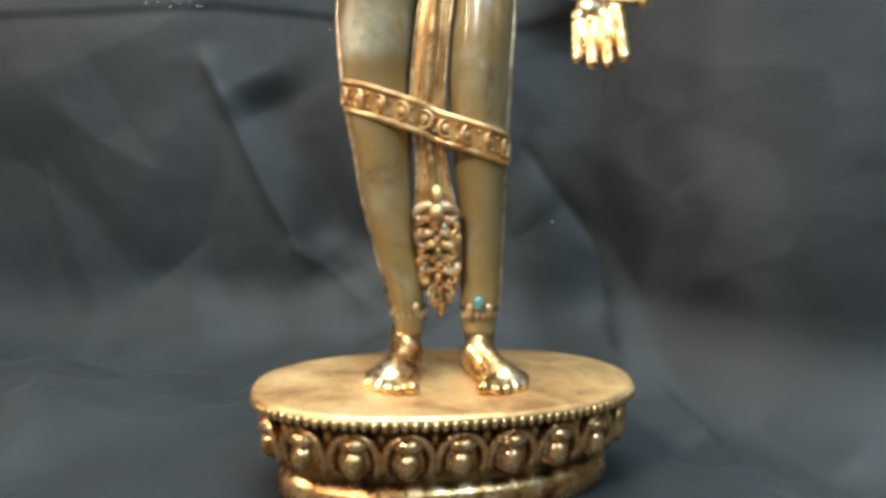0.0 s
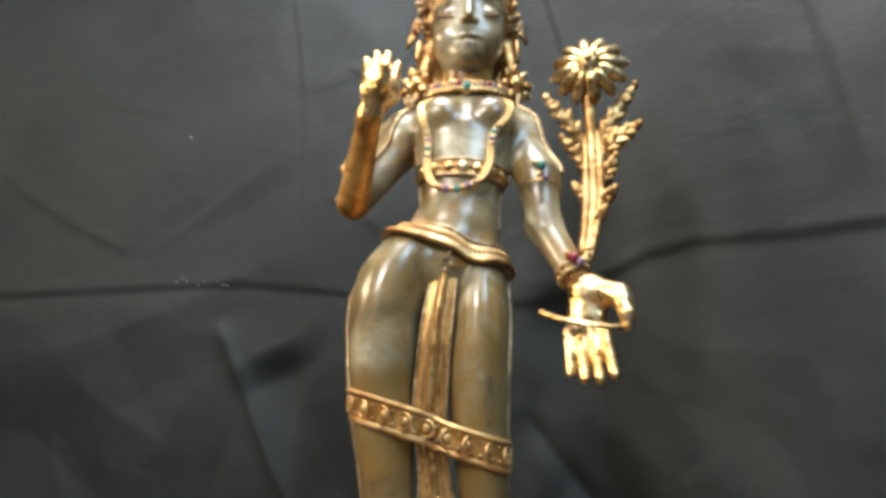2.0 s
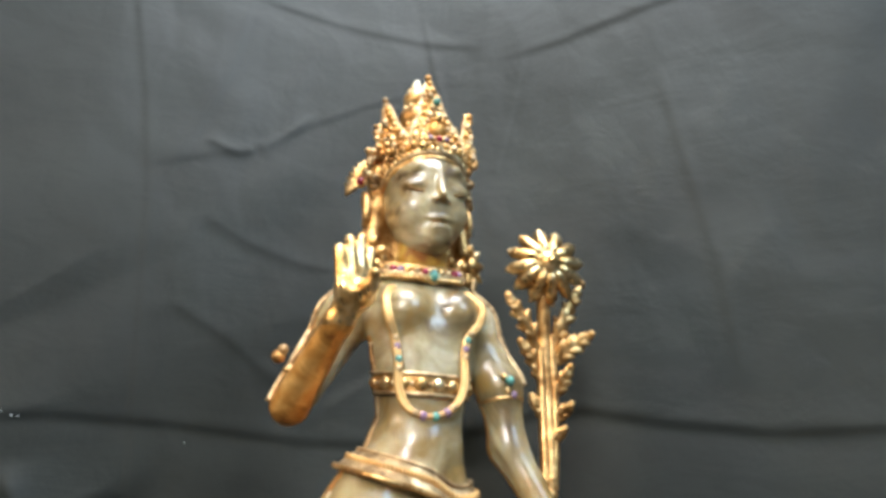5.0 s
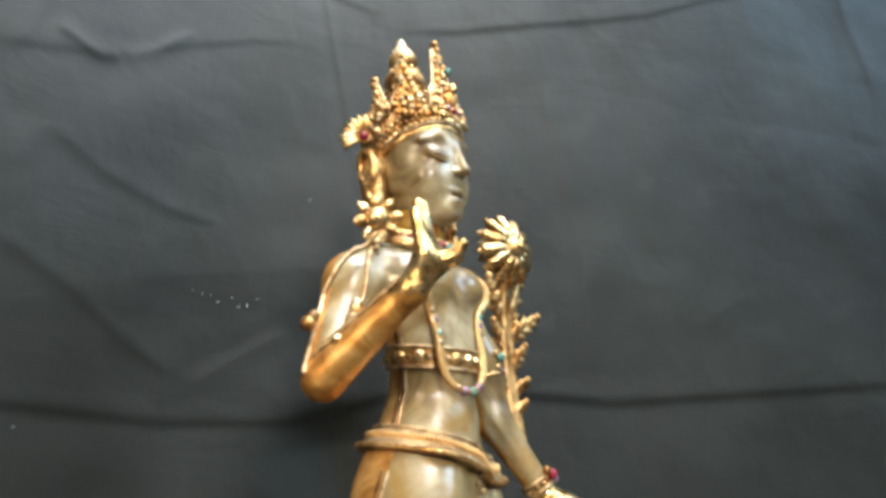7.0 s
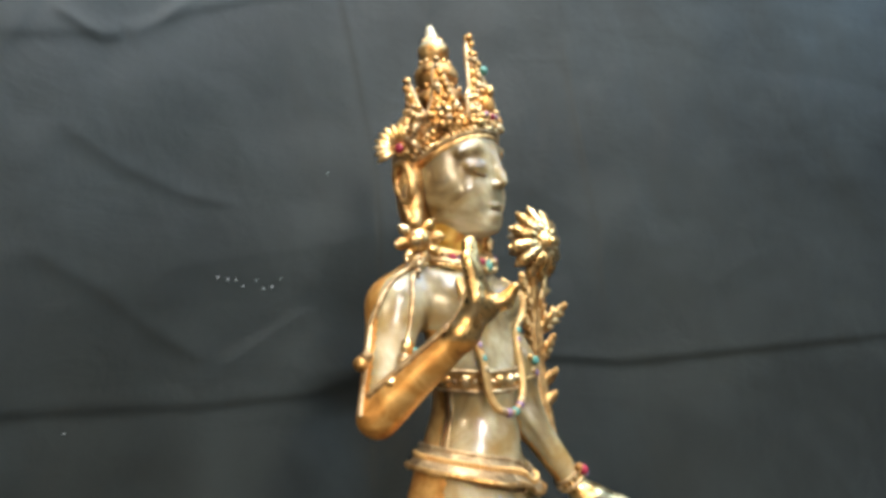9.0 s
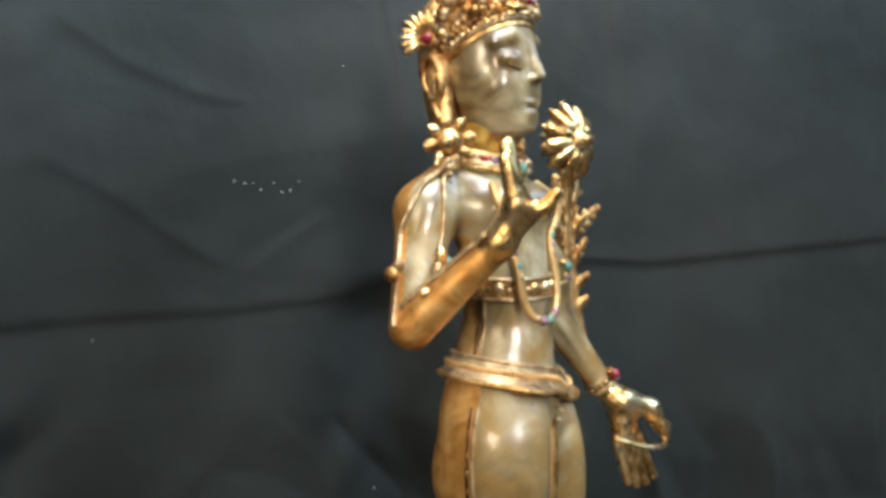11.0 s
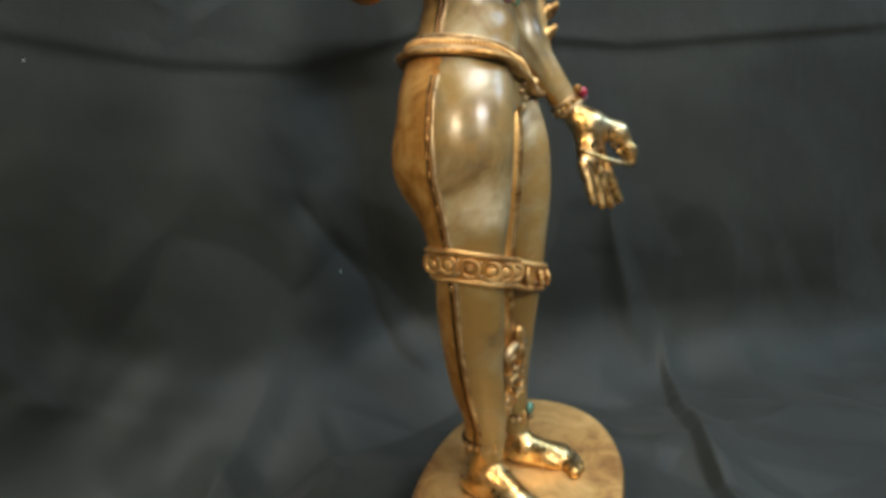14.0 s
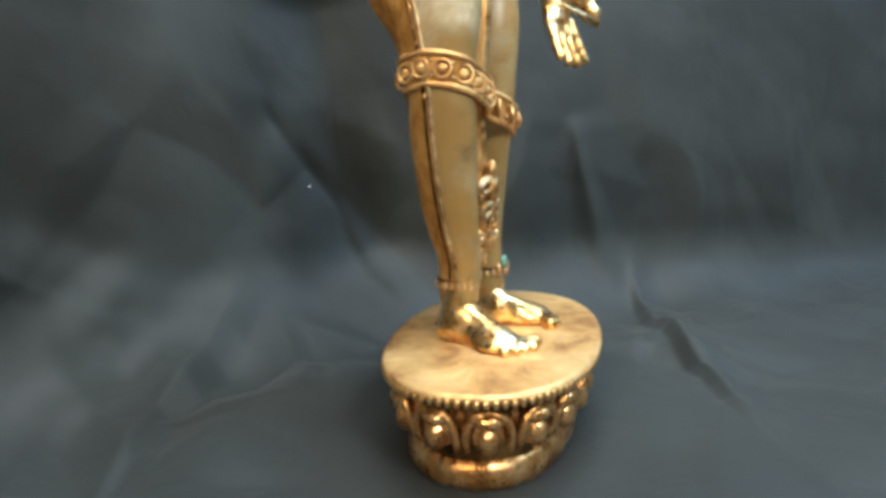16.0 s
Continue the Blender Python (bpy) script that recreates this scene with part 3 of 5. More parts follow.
def make_pedestal():
    ped = new("lotus_pedestal")
    ped.matrix_world = PED
    tagged(ped, "oval gilded lotus pedestal with beaded rim on black cloth", "pedestal")
    part("top_plate", oval_solid([(0.1035, 0.105, 0.061), (0.1050, 0.1105, 0.0655), (0.1080, 0.1115, 0.0665), (0.1098, 0.1105, 0.0655), (0.1100, 0.107, 0.062)], wobble=0.0008), MATTE, ped, "worn gilded oval plate")
    # the core's dark colour paints in the shade between the petals
    part("core", oval_solid([(0.0625, 0.088, 0.042), (0.0665, 0.094, 0.047), (0.071, 0.090, 0.044), (0.077, 0.094, 0.047), (0.088, 0.0995, 0.0535), (0.096, 0.1005, 0.0545), (0.0985, 0.099, 0.0535), (0.1036, 0.100, 0.0545)]), DEEP, ped, "gilded core coloured dark for the shaded recesses between the petals")
    part("base_ring", oval_solid([(GROUND - 0.001, 0.0950, 0.0500), (GROUND + 0.003, 0.0975, 0.0520), (GROUND + 0.012, 0.0970, 0.0515), (GROUND + 0.0145, 0.0945, 0.0495), (GROUND + 0.0180, 0.0900, 0.0455)], wobble=0.0006), BRASS, ped, "smooth bright gilded foot ring")
    # beads under the rim
    bb = Build()
    ball(bb, (0, 0, 0), (0.0019, 0.0015, 0.0026), 0)
    v, f, m = bb.arrays()
    first = None
    for x, y, nx, ny in even_oval(0.1110, 0.0660, 118):
        if first is None:
            first = link_mesh("bead", v, f, [GOLD], parent=ped)
            ob = first
        else:
            ob = new("bead", first.data)
            ob.parent = ped
        ob.matrix_local = Matrix.Translation((x, y, 0.1055)) @ Matrix.Rotation(math.atan2(ny, nx) + math.pi / 2, 4, "Z")
    # petals: a raised arch round a double swelling, drooping
    pb = Build()
    arch = [(-0.0115, -0.001, -0.017), (-0.0120, -0.0045, -0.007), (-0.0085, -0.006, 0.0015), (0, -0.0065, 0.0050), (0.0085, -0.006, 0.0015), (0.0120, -0.0045, -0.007), (0.0115, -0.001, -0.017)]
    tube(pb, smooth_line(arch, 25), 0.0021, 0, 8)
    ball(pb, (0, -0.0035, -0.0002), (0.0088, 0.0070, 0.0048), 0)
    ball(pb, (0, -0.0028, -0.0105), (0.0070, 0.0068, 0.0080), 0)
    ball(pb, (0, -0.0010, -0.0085), (0.0105, 0.0040, 0.0095), 0)
    v, f, m = pb.arrays()
    tb = Build()
    ball(tb, (0, -0.0015, 0), (0.0030, 0.0032, 0.0040), 0)
    tv, tf, tm = tb.arrays()
    petal = tip = None
    places = even_oval(0.0990, 0.0535, 38)
    for k, (x, y, nx, ny) in enumerate(places):
        m = Matrix.Translation((x, y, 0.0935)) @ Matrix.Rotation(math.atan2(ny, nx) + math.pi / 2, 4, "Z")
        if k % 2 == 0:
            if petal is None:
                ob = petal = link_mesh("petal", v, f, [BRASS], parent=ped)
            else:
                ob = new("petal", petal.data)
                ob.parent = ped
        else:
            if tip is None:
                ob = tip = link_mesh("petal_tip", tv, tf, [BRASS], parent=ped)
            else:
                ob = new("petal_tip", tip.data)
                ob.parent = ped
            m = m @ Matrix.Translation((0, 0, 0.0025))
        ob.matrix_local = m
    return ped


make_pedestal()

# ---- statue ----
M_STONE, M_GOLD, M_WORN, M_BACK, M_TARN, M_SEAM, M_TURQ, M_RUBY, M_VIOLET, M_AMBER, M_MATTE = range(11)
statue = Build()

TORSO = [(0.325, -0.017, 0.062, 0.030, 0.018), (0.345, -0.016, 0.062, 0.042, 0.027), (0.360, -0.015, 0.062, 0.045, 0.0315), (0.380, -0.009, 0.066, 0.038, 0.031), (0.395, -0.003, 0.069, 0.031, 0.0285), (0.412, 0.001, 0.070, 0.0275, 0.0265),
         (0.430, 0.002, 0.070, 0.0300, 0.0255), (0.450, 0.003, 0.073, 0.0340, 0.0255), (0.470, 0.004, 0.076, 0.0365, 0.0255), (0.485, 0.004, 0.080, 0.0365, 0.0235), (0.496, 0.005, 0.084, 0.0330, 0.0215), (0.505, 0.006, 0.086, 0.0270, 0.0200), (0.513, 0.006, 0.088, 0.0200, 0.0170)]
LEG_R = [(0.134, -0.0255, 0.0435, 0.0090, 0.0130), (0.160, -0.0280, 0.0412, 0.0106, 0.0138), (0.180, -0.0325, 0.0430, 0.0124, 0.0168), (0.200, -0.0368, 0.0436, 0.0138, 0.0186), (0.220, -0.0400, 0.0436, 0.0153, 0.0194), (0.240, -0.0421, 0.0437, 0.0166, 0.0204), (0.260, -0.0443, 0.0428, 0.0183, 0.0200),
         (0.280, -0.0463, 0.0438, 0.0197, 0.0222), (0.300, -0.0467, 0.0462, 0.0216, 0.0275), (0.320, -0.0468, 0.0504, 0.0236, 0.0330), (0.340, -0.0448, 0.0522, 0.0252, 0.0342), (0.362, -0.0385, 0.0550, 0.0250, 0.0330), (0.382, -0.0290, 0.0590, 0.0200, 0.0280)]
LEG_L = [(0.134, 0.0168, 0.0435, 0.0105, 0.0125), (0.160, 0.0172, 0.0480, 0.0118, 0.0138), (0.180, 0.0170, 0.0485, 0.0124, 0.0150), (0.200, 0.0166, 0.0478, 0.0132, 0.0166), (0.220, 0.0158, 0.0460, 0.0144, 0.0172), (0.240, 0.0148, 0.0448, 0.0156, 0.0188), (0.260, 0.0140, 0.0436, 0.0166, 0.0200),
         (0.280, 0.0134, 0.0442, 0.0180, 0.0222), (0.300, 0.0135, 0.0480, 0.0188, 0.0275), (0.320, 0.0146, 0.0540, 0.0192, 0.0325), (0.340, 0.0148, 0.0590, 0.0192, 0.0340), (0.362, 0.0150, 0.0650, 0.0170, 0.0320), (0.382, 0.0120, 0.0680, 0.0145, 0.0260)]
SH_R, EL_R, WR_R = (-0.0432, 0.0995, 0.4745), (-0.0785, 0.0825, 0.4185), (-0.0620, 0.0375, 0.4650)
SH_L, MID_L, EL_L, WR_L = (0.0445, 0.0860, 0.4730), (0.0580, 0.0700, 0.4320), (0.0590, 0.0600, 0.3940), (0.0745, 0.0325, 0.3500)

body = Form(
    (column(TORSO), 0.004),
    (egg((-0.0120, 0.0652, 0.4775), (0.0176, 0.0165, 0.0172)), 0.004),
    (egg((0.0225, 0.0652, 0.4775), (0.0176, 0.0165, 0.0172)), 0.004),
    (egg((-0.001, 0.056, 0.396), (0.0200, 0.0150, 0.0140)), 0.008),
    (column(LEG_R), 0.006),
    (egg((-0.0490, 0.0675, 0.3240), (0.0160, 0.0175, 0.0220)), 0.012),
    (column(LEG_L), 0.0025),
    (cone((-0.014, 0.0940, 0.5040), (-0.0432, 0.0990, 0.4810), 0.0120, 0.0148), 0.008),
    (cone((0.024, 0.0900, 0.5040), (0.0450, 0.0870, 0.4790), 0.0115, 0.0135), 0.008),
    (cone(SH_R, EL_R, 0.0165, 0.0122), 0.014),
    (cone(SH_L, MID_L, 0.0155, 0.0140), 0.014),
    (cone(MID_L, EL_L, 0.0140, 0.0120), 0.010),
    (cone(EL_L, WR_L, 0.0122, 0.0082), 0.006),
)


def clad(form, step, back=-0.06, seam=0.0, front=M_STONE, rear=M_BACK):
    """Stone inlay in front, gilded metal behind, and a dark seam between."""
    v, q, n = form.mesh(step)
    ny = n[q].mean(1)[:, 1]
    mat = np.where(ny > back + seam, rear, np.where(ny > back, M_SEAM, front))
    statue.add(v, q, mat.tolist())


clad(body, 0.0015)

# head
head = Form(
    (column([(0.5200, 0.006, 0.0765, 0.0080, 0.0090), (0.5250, 0.006, 0.0765, 0.0148, 0.0158), (0.534, 0.006, 0.0800, 0.0216, 0.0236), (0.548, 0.0062, 0.0835, 0.0274, 0.0288), (0.563, 0.0066, 0.0855, 0.0292, 0.0308), (0.579, 0.0072, 0.0865, 0.0286, 0.0302), (0.593, 0.0078, 0.0870, 0.0250, 0.0245), (0.606, 0.008, 0.0900, 0.0180, 0.0180)]), 0.003),
    (cone((0.0070, 0.0582, 0.5780), (0.0068, 0.0502, 0.5575), 0.0015, 0.0029), 0.004),
    (egg((0.0032, 0.0545, 0.5552), (0.0029, 0.0032, 0.0023)), 0.002),
    (egg((0.0104, 0.0545, 0.5552), (0.0029, 0.0032, 0.0023)), 0.002),
    (egg((0.0065, 0.0572, 0.5420), (0.0078, 0.0048, 0.0027)), 0.0012),
    (egg((0.0065, 0.0578, 0.5362), (0.0064, 0.0050, 0.0029)), 0.0012),
    (egg((0.0062, 0.0612, 0.5298), (0.0105, 0.0078, 0.0070)), 0.006),
    (egg((-0.0062, 0.0632, 0.5650), (0.0108, 0.0064, 0.0056)), 0.0020),
    (egg((0.0198, 0.0632, 0.5650), (0.0108, 0.0064, 0.0056)), 0.0020),
    (cone((-0.0180, 0.0682, 0.5745), (-0.0075, 0.0617, 0.5800), 0.0010, 0.0012), 0.006),
    (cone((-0.0075, 0.0617, 0.5800), (0.0042, 0.0598, 0.5750), 0.0012, 0.0012), 0.006),
    (cone((0.0316, 0.0682, 0.5745), (0.0211, 0.0617, 0.5800), 0.0010, 0.0012), 0.006),
    (cone((0.0211, 0.0617, 0.5800), (0.0094, 0.0598, 0.5750), 0.0012, 0.0012), 0.006),
    (egg((-0.0078, 0.0668, 0.5480), (0.0100, 0.0078, 0.0105)), 0.008),
    (egg((0.0208, 0.0668, 0.5480), (0.0100, 0.0078, 0.0105)), 0.008),
)
v, q, n = head.mesh(0.0009)
statue.add(v, q, M_STONE)
neck = Form((cone((0.006, 0.090, 0.498), (0.006, 0.0845, 0.532), 0.0190, 0.0180), 0.004))
v, q, n = neck.mesh(0.0014)
statue.add(v, q, M_AMBER)
# eyelid and mouth lines
for sx in (-0.0060, 0.0196):
    line = smooth_line([(sx - 0.0092, 0.0606, 0.5625), (sx - 0.004, 0.0576, 0.5606), (sx, 0.0568, 0.5602), (sx + 0.004, 0.0576, 0.5606), (sx + 0.0092, 0.0606, 0.5625)], 12)
    tube(statue, line, np.array([0.0003] + [0.0008] * 10 + [0.0003]), M_SEAM, 6)
tube(statue, smooth_line([(0.0005, 0.0556, 0.5394), (0.0065, 0.0535, 0.5390), (0.0125, 0.0556, 0.5394)], 12), np.array([0.0004] + [0.0007] * 10 + [0.0004]), M_SEAM, 6)

# hair, ears and topknot
hair = Form(
    (egg((0.0075, 0.1080, 0.5740), (0.0320, 0.0240, 0.0330)), 0.004),
    (egg((0.0085, 0.1000, 0.5960), (0.0260, 0.0240, 0.0180)), 0.006),
    (egg((-0.0225, 0.1045, 0.5850), (0.0105, 0.0110, 0.0180)), 0.004),
    (egg((0.0380, 0.1045, 0.5860), (0.0105, 0.0110, 0.0180)), 0.004),
    (egg((-0.0225, 0.1040, 0.5520), (0.0085, 0.0090, 0.0220)), 0.004),
    (egg((0.0365, 0.1040, 0.5530), (0.0075, 0.0090, 0.0220)), 0.004),
    (cone((-0.0250, 0.1000, 0.560), (-0.0300, 0.0930, 0.524), 0.0060, 0.0055), 0.004),
    (cone((0.0385, 0.1000, 0.560), (0.0425, 0.0930, 0.524), 0.0060, 0.0055), 0.004),
    (cone((-0.0185, 0.1050, 0.560), (-0.0170, 0.1020, 0.515), 0.0080, 0.0070), 0.006),
    (cone((0.0335, 0.1060, 0.560), (0.0310, 0.1020, 0.515), 0.0065, 0.0050), 0.006),
    (cone((0.006, 0.107, 0.555), (0.006, 0.104, 0.505), 0.0205, 0.0170), 0.006),
)
v, q, n = hair.mesh(0.0013)
statue.add(v, q, M_WORN)
knot = Form(
    (egg((0.0075, 0.1000, 0.6160), (0.0195, 0.0190, 0.0120)), 0.002),
    (egg((0.0065, 0.1030, 0.6350), (0.0155, 0.0155, 0.0115)), 0.002),
    (egg((0.0060, 0.1050, 0.6530), (0.0110, 0.0110, 0.0100)), 0.002),
    (cone((0.0060, 0.1065, 0.6620), (0.0065, 0.1085, 0.6710), 0.0055, 0.0030), 0.002),
)
v, q, n = knot.mesh(0.0012)
statue.add(v, q, np.where(v[q].mean(1)[:, 2] > 0.6560, M_STONE, M_WORN).tolist())
for a in range(3):
    z0, r0 = (0.6255, 0.6445, 0.6610)[a], (0.0150, 0.0100, 0.0060)[a]
    c0 = ((0.0070, 0.1015), (0.0062, 0.1040), (0.0060, 0.1062))[a]
    for j in range(10):
        k = 2 * math.pi * j / 10
        ball(statue, (c0[0] + r0 * math.cos(k), c0[1] + r0 * math.sin(k), z0), 0.0020, M_GOLD)


def face_frame(k, lift=0.0, out=0.0):
    """A place on the crown's rim, which borders the face; k from -1 (beside one ear) to 1."""
    a = k * radians(112)
    return np.array([0.0073 + (0.0290 + out) * math.sin(a), 0.0905 - (0.0298 + out) * math.cos(a), 0.5640 + 0.0232 * math.cos(a * 0.80) + lift])


rim = np.array([face_frame(k) for k in np.linspace(-1, 1, 41)])
tube(statue, rim, 0.0026, M_WORN, 8)
for side, end in ((-1, rim[0]), (1, rim[-1])):
    jaw = smooth_line([end, end + np.array((side * 0.0008, 0.0000, -0.014)), end + np.array((-side * 0.0022, -0.0035, -0.029)), end + np.array((-side * 0.0070, -0.0070, -0.043))], 20)
    tube(statue, jaw, np.linspace(0.0026, 0.0014, 20), M_WORN, 8)
tube(statue, np.array([face_frame(k, 0.0042, 0.0006) for k in np.linspace(-1, 1, 41)]), 0.0020, M_TARN, 8)
for row in range(3):
    for k in np.linspace(-0.96, 0.96, 34 - row):
        ball(statue, face_frame(k, 0.0060 + 0.0040 * row, 0.0010 + 0.0003 * row), 0.0023, M_GOLD if row != 1 else M_WORN)

rng = random.Random(4)


def crown_leaf(base, tip, half, rows, stone=M_BACK, face=None):
    """A pointed crown ornament studded with small bosses and scrolls."""
    base, tip = np.array(base, float), np.array(tip, float)
    mid = np.array([0.008, 0.095, base[2]])
    outward = base - mid if face is None else np.array(face, float)
    outward[2] = 0
    outward /= np.linalg.norm(outward)
    side = np.cross((0, 0, 1), outward)
    up = tip - base
    core = []
    for k in range(rows + 1):
        t = k / rows
        w = half * (1 - t) ** 0.85 * (1 + 0.12 * math.sin(9 * t))
        c = base + up * t
        core.append((c, w))
        count = max(1, int(round(2 * w / 0.0053)))
        for j in range(count):
            o = (j + 0.5) / count * 2 - 1 if count > 1 else 0
            p = c + side * o * w + outward * (0.0022 * (1 - o * o) + 0.0008) + np.array([0, 0, rng.uniform(-0.0006, 0.0006)])
            p = p + side * rng.uniform(-0.0010, 0.0010) + np.array([0, 0, rng.uniform(-0.0010, 0.0010)])
            ball(statue, p, rng.uniform(0.0018, 0.0034) * (1 - 0.2 * t), rng.choice([M_GOLD, M_TARN, M_TARN, M_WORN, M_WORN, M_BACK]))
    line = np.array([c for c, _ in core])
    ring = [(math.cos(a), math.sin(a)) for a in np.linspace(0, 2 * math.pi, 12, endpoint=False)]
    vs = [c + side * x * max(w, 0.001) + outward * (y * min(0.0026, w + 0.0006) - 0.0004) for c, w in core for x, y in ring]
    statue.add(vs, [(k * 12 + j, k * 12 + (j + 1) % 12, (k + 1) * 12 + (j + 1) % 12, (k + 1) * 12 + j) for k in range(rows) for j in range(12)], stone)
    for sgn in (-1, 1):
        tube(statue, np.array([c + side * sgn * w + outward * 0.0006 for c, w in core]), 0.0011, M_TARN, 6)
    ball(statue, tip, (0.0016, 0.0016, 0.0034), M_GOLD)


crown_leaf((0.0068, 0.0630, 0.5960), (0.0035, 0.0765, 0.6560), 0.0195, 11)
crown_leaf((-0.0195, 0.0750, 0.5930), (-0.0265, 0.0810, 0.6330), 0.0130, 10, face=(-0.62, -0.78, 0))
crown_leaf((0.0345, 0.0750, 0.5940), (0.0400, 0.0880, 0.6380), 0.0130, 10, face=(0.55, -0.83, 0))
crown_leaf((-0.0230, 0.0980, 0.5960), (-0.0240, 0.1040, 0.6240), 0.0090, 7)
crown_leaf((0.0385, 0.0980, 0.5970), (0.0400, 0.1050, 0.6260), 0.0090, 7)
ball(statue, (0.0062, 0.0645, 0.6330), 0.0030, M_TURQ)
ball(statue, (0.0060, 0.0610, 0.6090), (0.0070, 0.0034, 0.0066), M_BACK)
ball(statue, (0.0060, 0.0595, 0.6180), (0.0030, 0.0028, 0.0042), M_GOLD)
ball(statue, (0.0064, 0.0585, 0.6010), (0.0030, 0.0024, 0.0026), M_RUBY)
for side in (-1, 1):
    ball(statue, (0.0062 + side * 0.0062, 0.0590, 0.6015), (0.0022, 0.0020, 0.0022), M_VIOLET)
for sgn in (-1, 1):
    scroll = [(0.0065 + sgn * (0.013 + 0.0045 * math.cos(a) * (1 - a / 12)), 0.0630 - 0.0010 * a / 6 + 0.004, 0.6120 + 0.0045 * math.sin(a) * (1 - a / 12)) for a in np.linspace(0, 7.5, 24)]
    tube(statue, np.array(scroll), 0.0012, M_GOLD, 6)


def rosette(c, axis, n, r0, r1, rad, gem, gem_r, fan=2 * math.pi, start=0.0):
    """Radiating petals round a set stone."""
    m = basis(axis)
    c = np.asarray(c, float)
    for j in range(n):
        a = start + fan * j / (n if fan > 6 else n - 1)
        d = m[:, 0] * math.cos(a) + m[:, 1] * math.sin(a)
        p0, p1 = c + d * r0, c + d * r1 + m[:, 2] * 0.0015
        tube(statue, smooth_line([p0, (p0 + p1) / 2 + m[:, 2] * 0.001, p1], 7), np.array([0.5, 0.75, 0.95, 1, 1, 0.85, 0.4]) * rad, M_GOLD, 6)
    tube(statue, np.array([c + (m[:, 0] * math.cos(a) + m[:, 1] * math.sin(a)) * gem_r * 1.25 for a in np.linspace(0, 2 * math.pi, 16, endpoint=False)]), gem_r * 0.35, M_WORN, 6, closed=True)
    ball(statue, c + m[:, 2] * 0.0012, gem_r, gem)


rosette((-0.0360, 0.1015, 0.5775), (-0.85, -0.50, 0.15), 9, 0.0042, 0.0166, 0.0020, M_RUBY, 0.0032, radians(142), radians(72))
rosette((0.0465, 0.1005, 0.5790), (0.85, -0.50, 0.15), 9, 0.0042, 0.0162, 0.0019, M_RUBY, 0.0032, radians(142), radians(-34))
for sx, cx in ((-1, -0.0300), (1, 0.0420)):
    ear = [(cx + sx * 0.004 * math.sin(a * 0.5), 0.1010 + 0.0074 * math.cos(a) + 0.22 * 0.0125 * math.sin(a), 0.5560 + 0.0125 * math.sin(a)) for a in np.linspace(0, 2 * math.pi, 22, endpoint=False)]
    tube(statue, np.array(ear), 0.0027, M_WORN, 8, closed=True)
    ball(statue, (cx + sx * 0.0003, 0.1015, 0.5520), (0.0028, 0.0074, 0.0160), M_WORN)
    ball(statue, (cx + sx * 0.0020, 0.0995, 0.5480), (0.0026, 0.0034, 0.0080), M_TARN)
    c = np.array((0.0450 if sx > 0 else -0.0362, 0.0860, 0.5185))
    axis = np.array((sx * 0.62, -0.78, 0.0))
    m = basis(axis)
    ball(statue, c + m[:, 2] * 0.001, (0.0076, 0.0076, 0.0044), M_GOLD, m)
    tube(statue, np.array([c + (m[:, 0] * math.cos(a) + m[:, 1] * math.sin(a)) * 0.0072 for a in np.linspace(0, 2 * math.pi, 20, endpoint=False)]), 0.0016, M_WORN, 6, closed=True)
    for j in range(8):
        a = 2 * math.pi * j / 8 + 0.2
        d = m[:, 0] * math.cos(a) + m[:, 1] * math.sin(a)
        lobe = np.stack([np.cross(m[:, 2], d), m[:, 2], d], 1)
        ball(statue, c + d * 0.0112, (0.0036, 0.0024, 0.0042) if j % 2 else (0.0042, 0.0026, 0.0050), M_GOLD if j % 2 else M_WORN, lobe)
        ball(statue, c + d * 0.0148 + m[:, 2] * 0.0008, 0.0016, M_GOLD)
    for j in range(3):
        ball(statue, c + np.array((sx * 0.001, 0, -0.0145 - 0.0042 * j)), 0.0029 - 0.0005 * j, M_TARN)
    # long ear lobe, and small bosses round the ear
    tube(statue, smooth_line([(cx + sx * 0.001, 0.1010, 0.5420), (cx + sx * 0.0012, 0.0965, 0.5330), (cx + sx * 0.0030, 0.0905, 0.5250), (c[0], 0.0875, c[2])], 16), np.array([0.7, 0.8, 0.9, 1, 1, 1, 1, 1, 1, 1, 0.95, 0.9, 0.85, 0.8, 0.75, 0.7]) * 0.0050, M_WORN, 8, 0.55)
    for j in range(34):
        t = rng.uniform(0, 1)
        p = np.array((cx + sx * 0.002, 0.0960, 0.600)) * (1 - t) + np.array((cx + sx * 0.001, 0.0990, 0.572)) * t
        ball(statue, p + np.array((sx * rng.uniform(-0.004, 0.004), -rng.uniform(0.0, 0.006), rng.uniform(-0.002, 0.002))), rng.uniform(0.0014, 0.0030), rng.choice([M_TARN, M_WORN, M_GOLD, M_TARN]))
    ball(statue, c + np.array((-sx * 0.006, 0.006, -0.006)), (0.0095, 0.0060, 0.0130), M_WORN)
    for j in range(14):
        p = c + np.array((-sx * rng.uniform(0.004, 0.016), 0.006, rng.uniform(-0.012, 0.006)))
        ball(statue, p, rng.uniform(0.0018, 0.0034), rng.choice([M_TARN, M_WORN, M_GOLD]))


# ---- ornaments worn on the body ----
def front_y(x, z, lift=0.0):
    """Where the figure's front lies at x and z."""
    y = np.linspace(-0.02, 0.11, 261)
    val = body.value(np.stack([np.full(261, x), y, np.full(261, z)], 1))
    hit = np.argmax(val < 0) if (val < 0).any() else 150
    return y[hit] - lift


def on_front(points, lift):
    return np.array([(x, front_y(x, z, lift), z) for x, z in points])


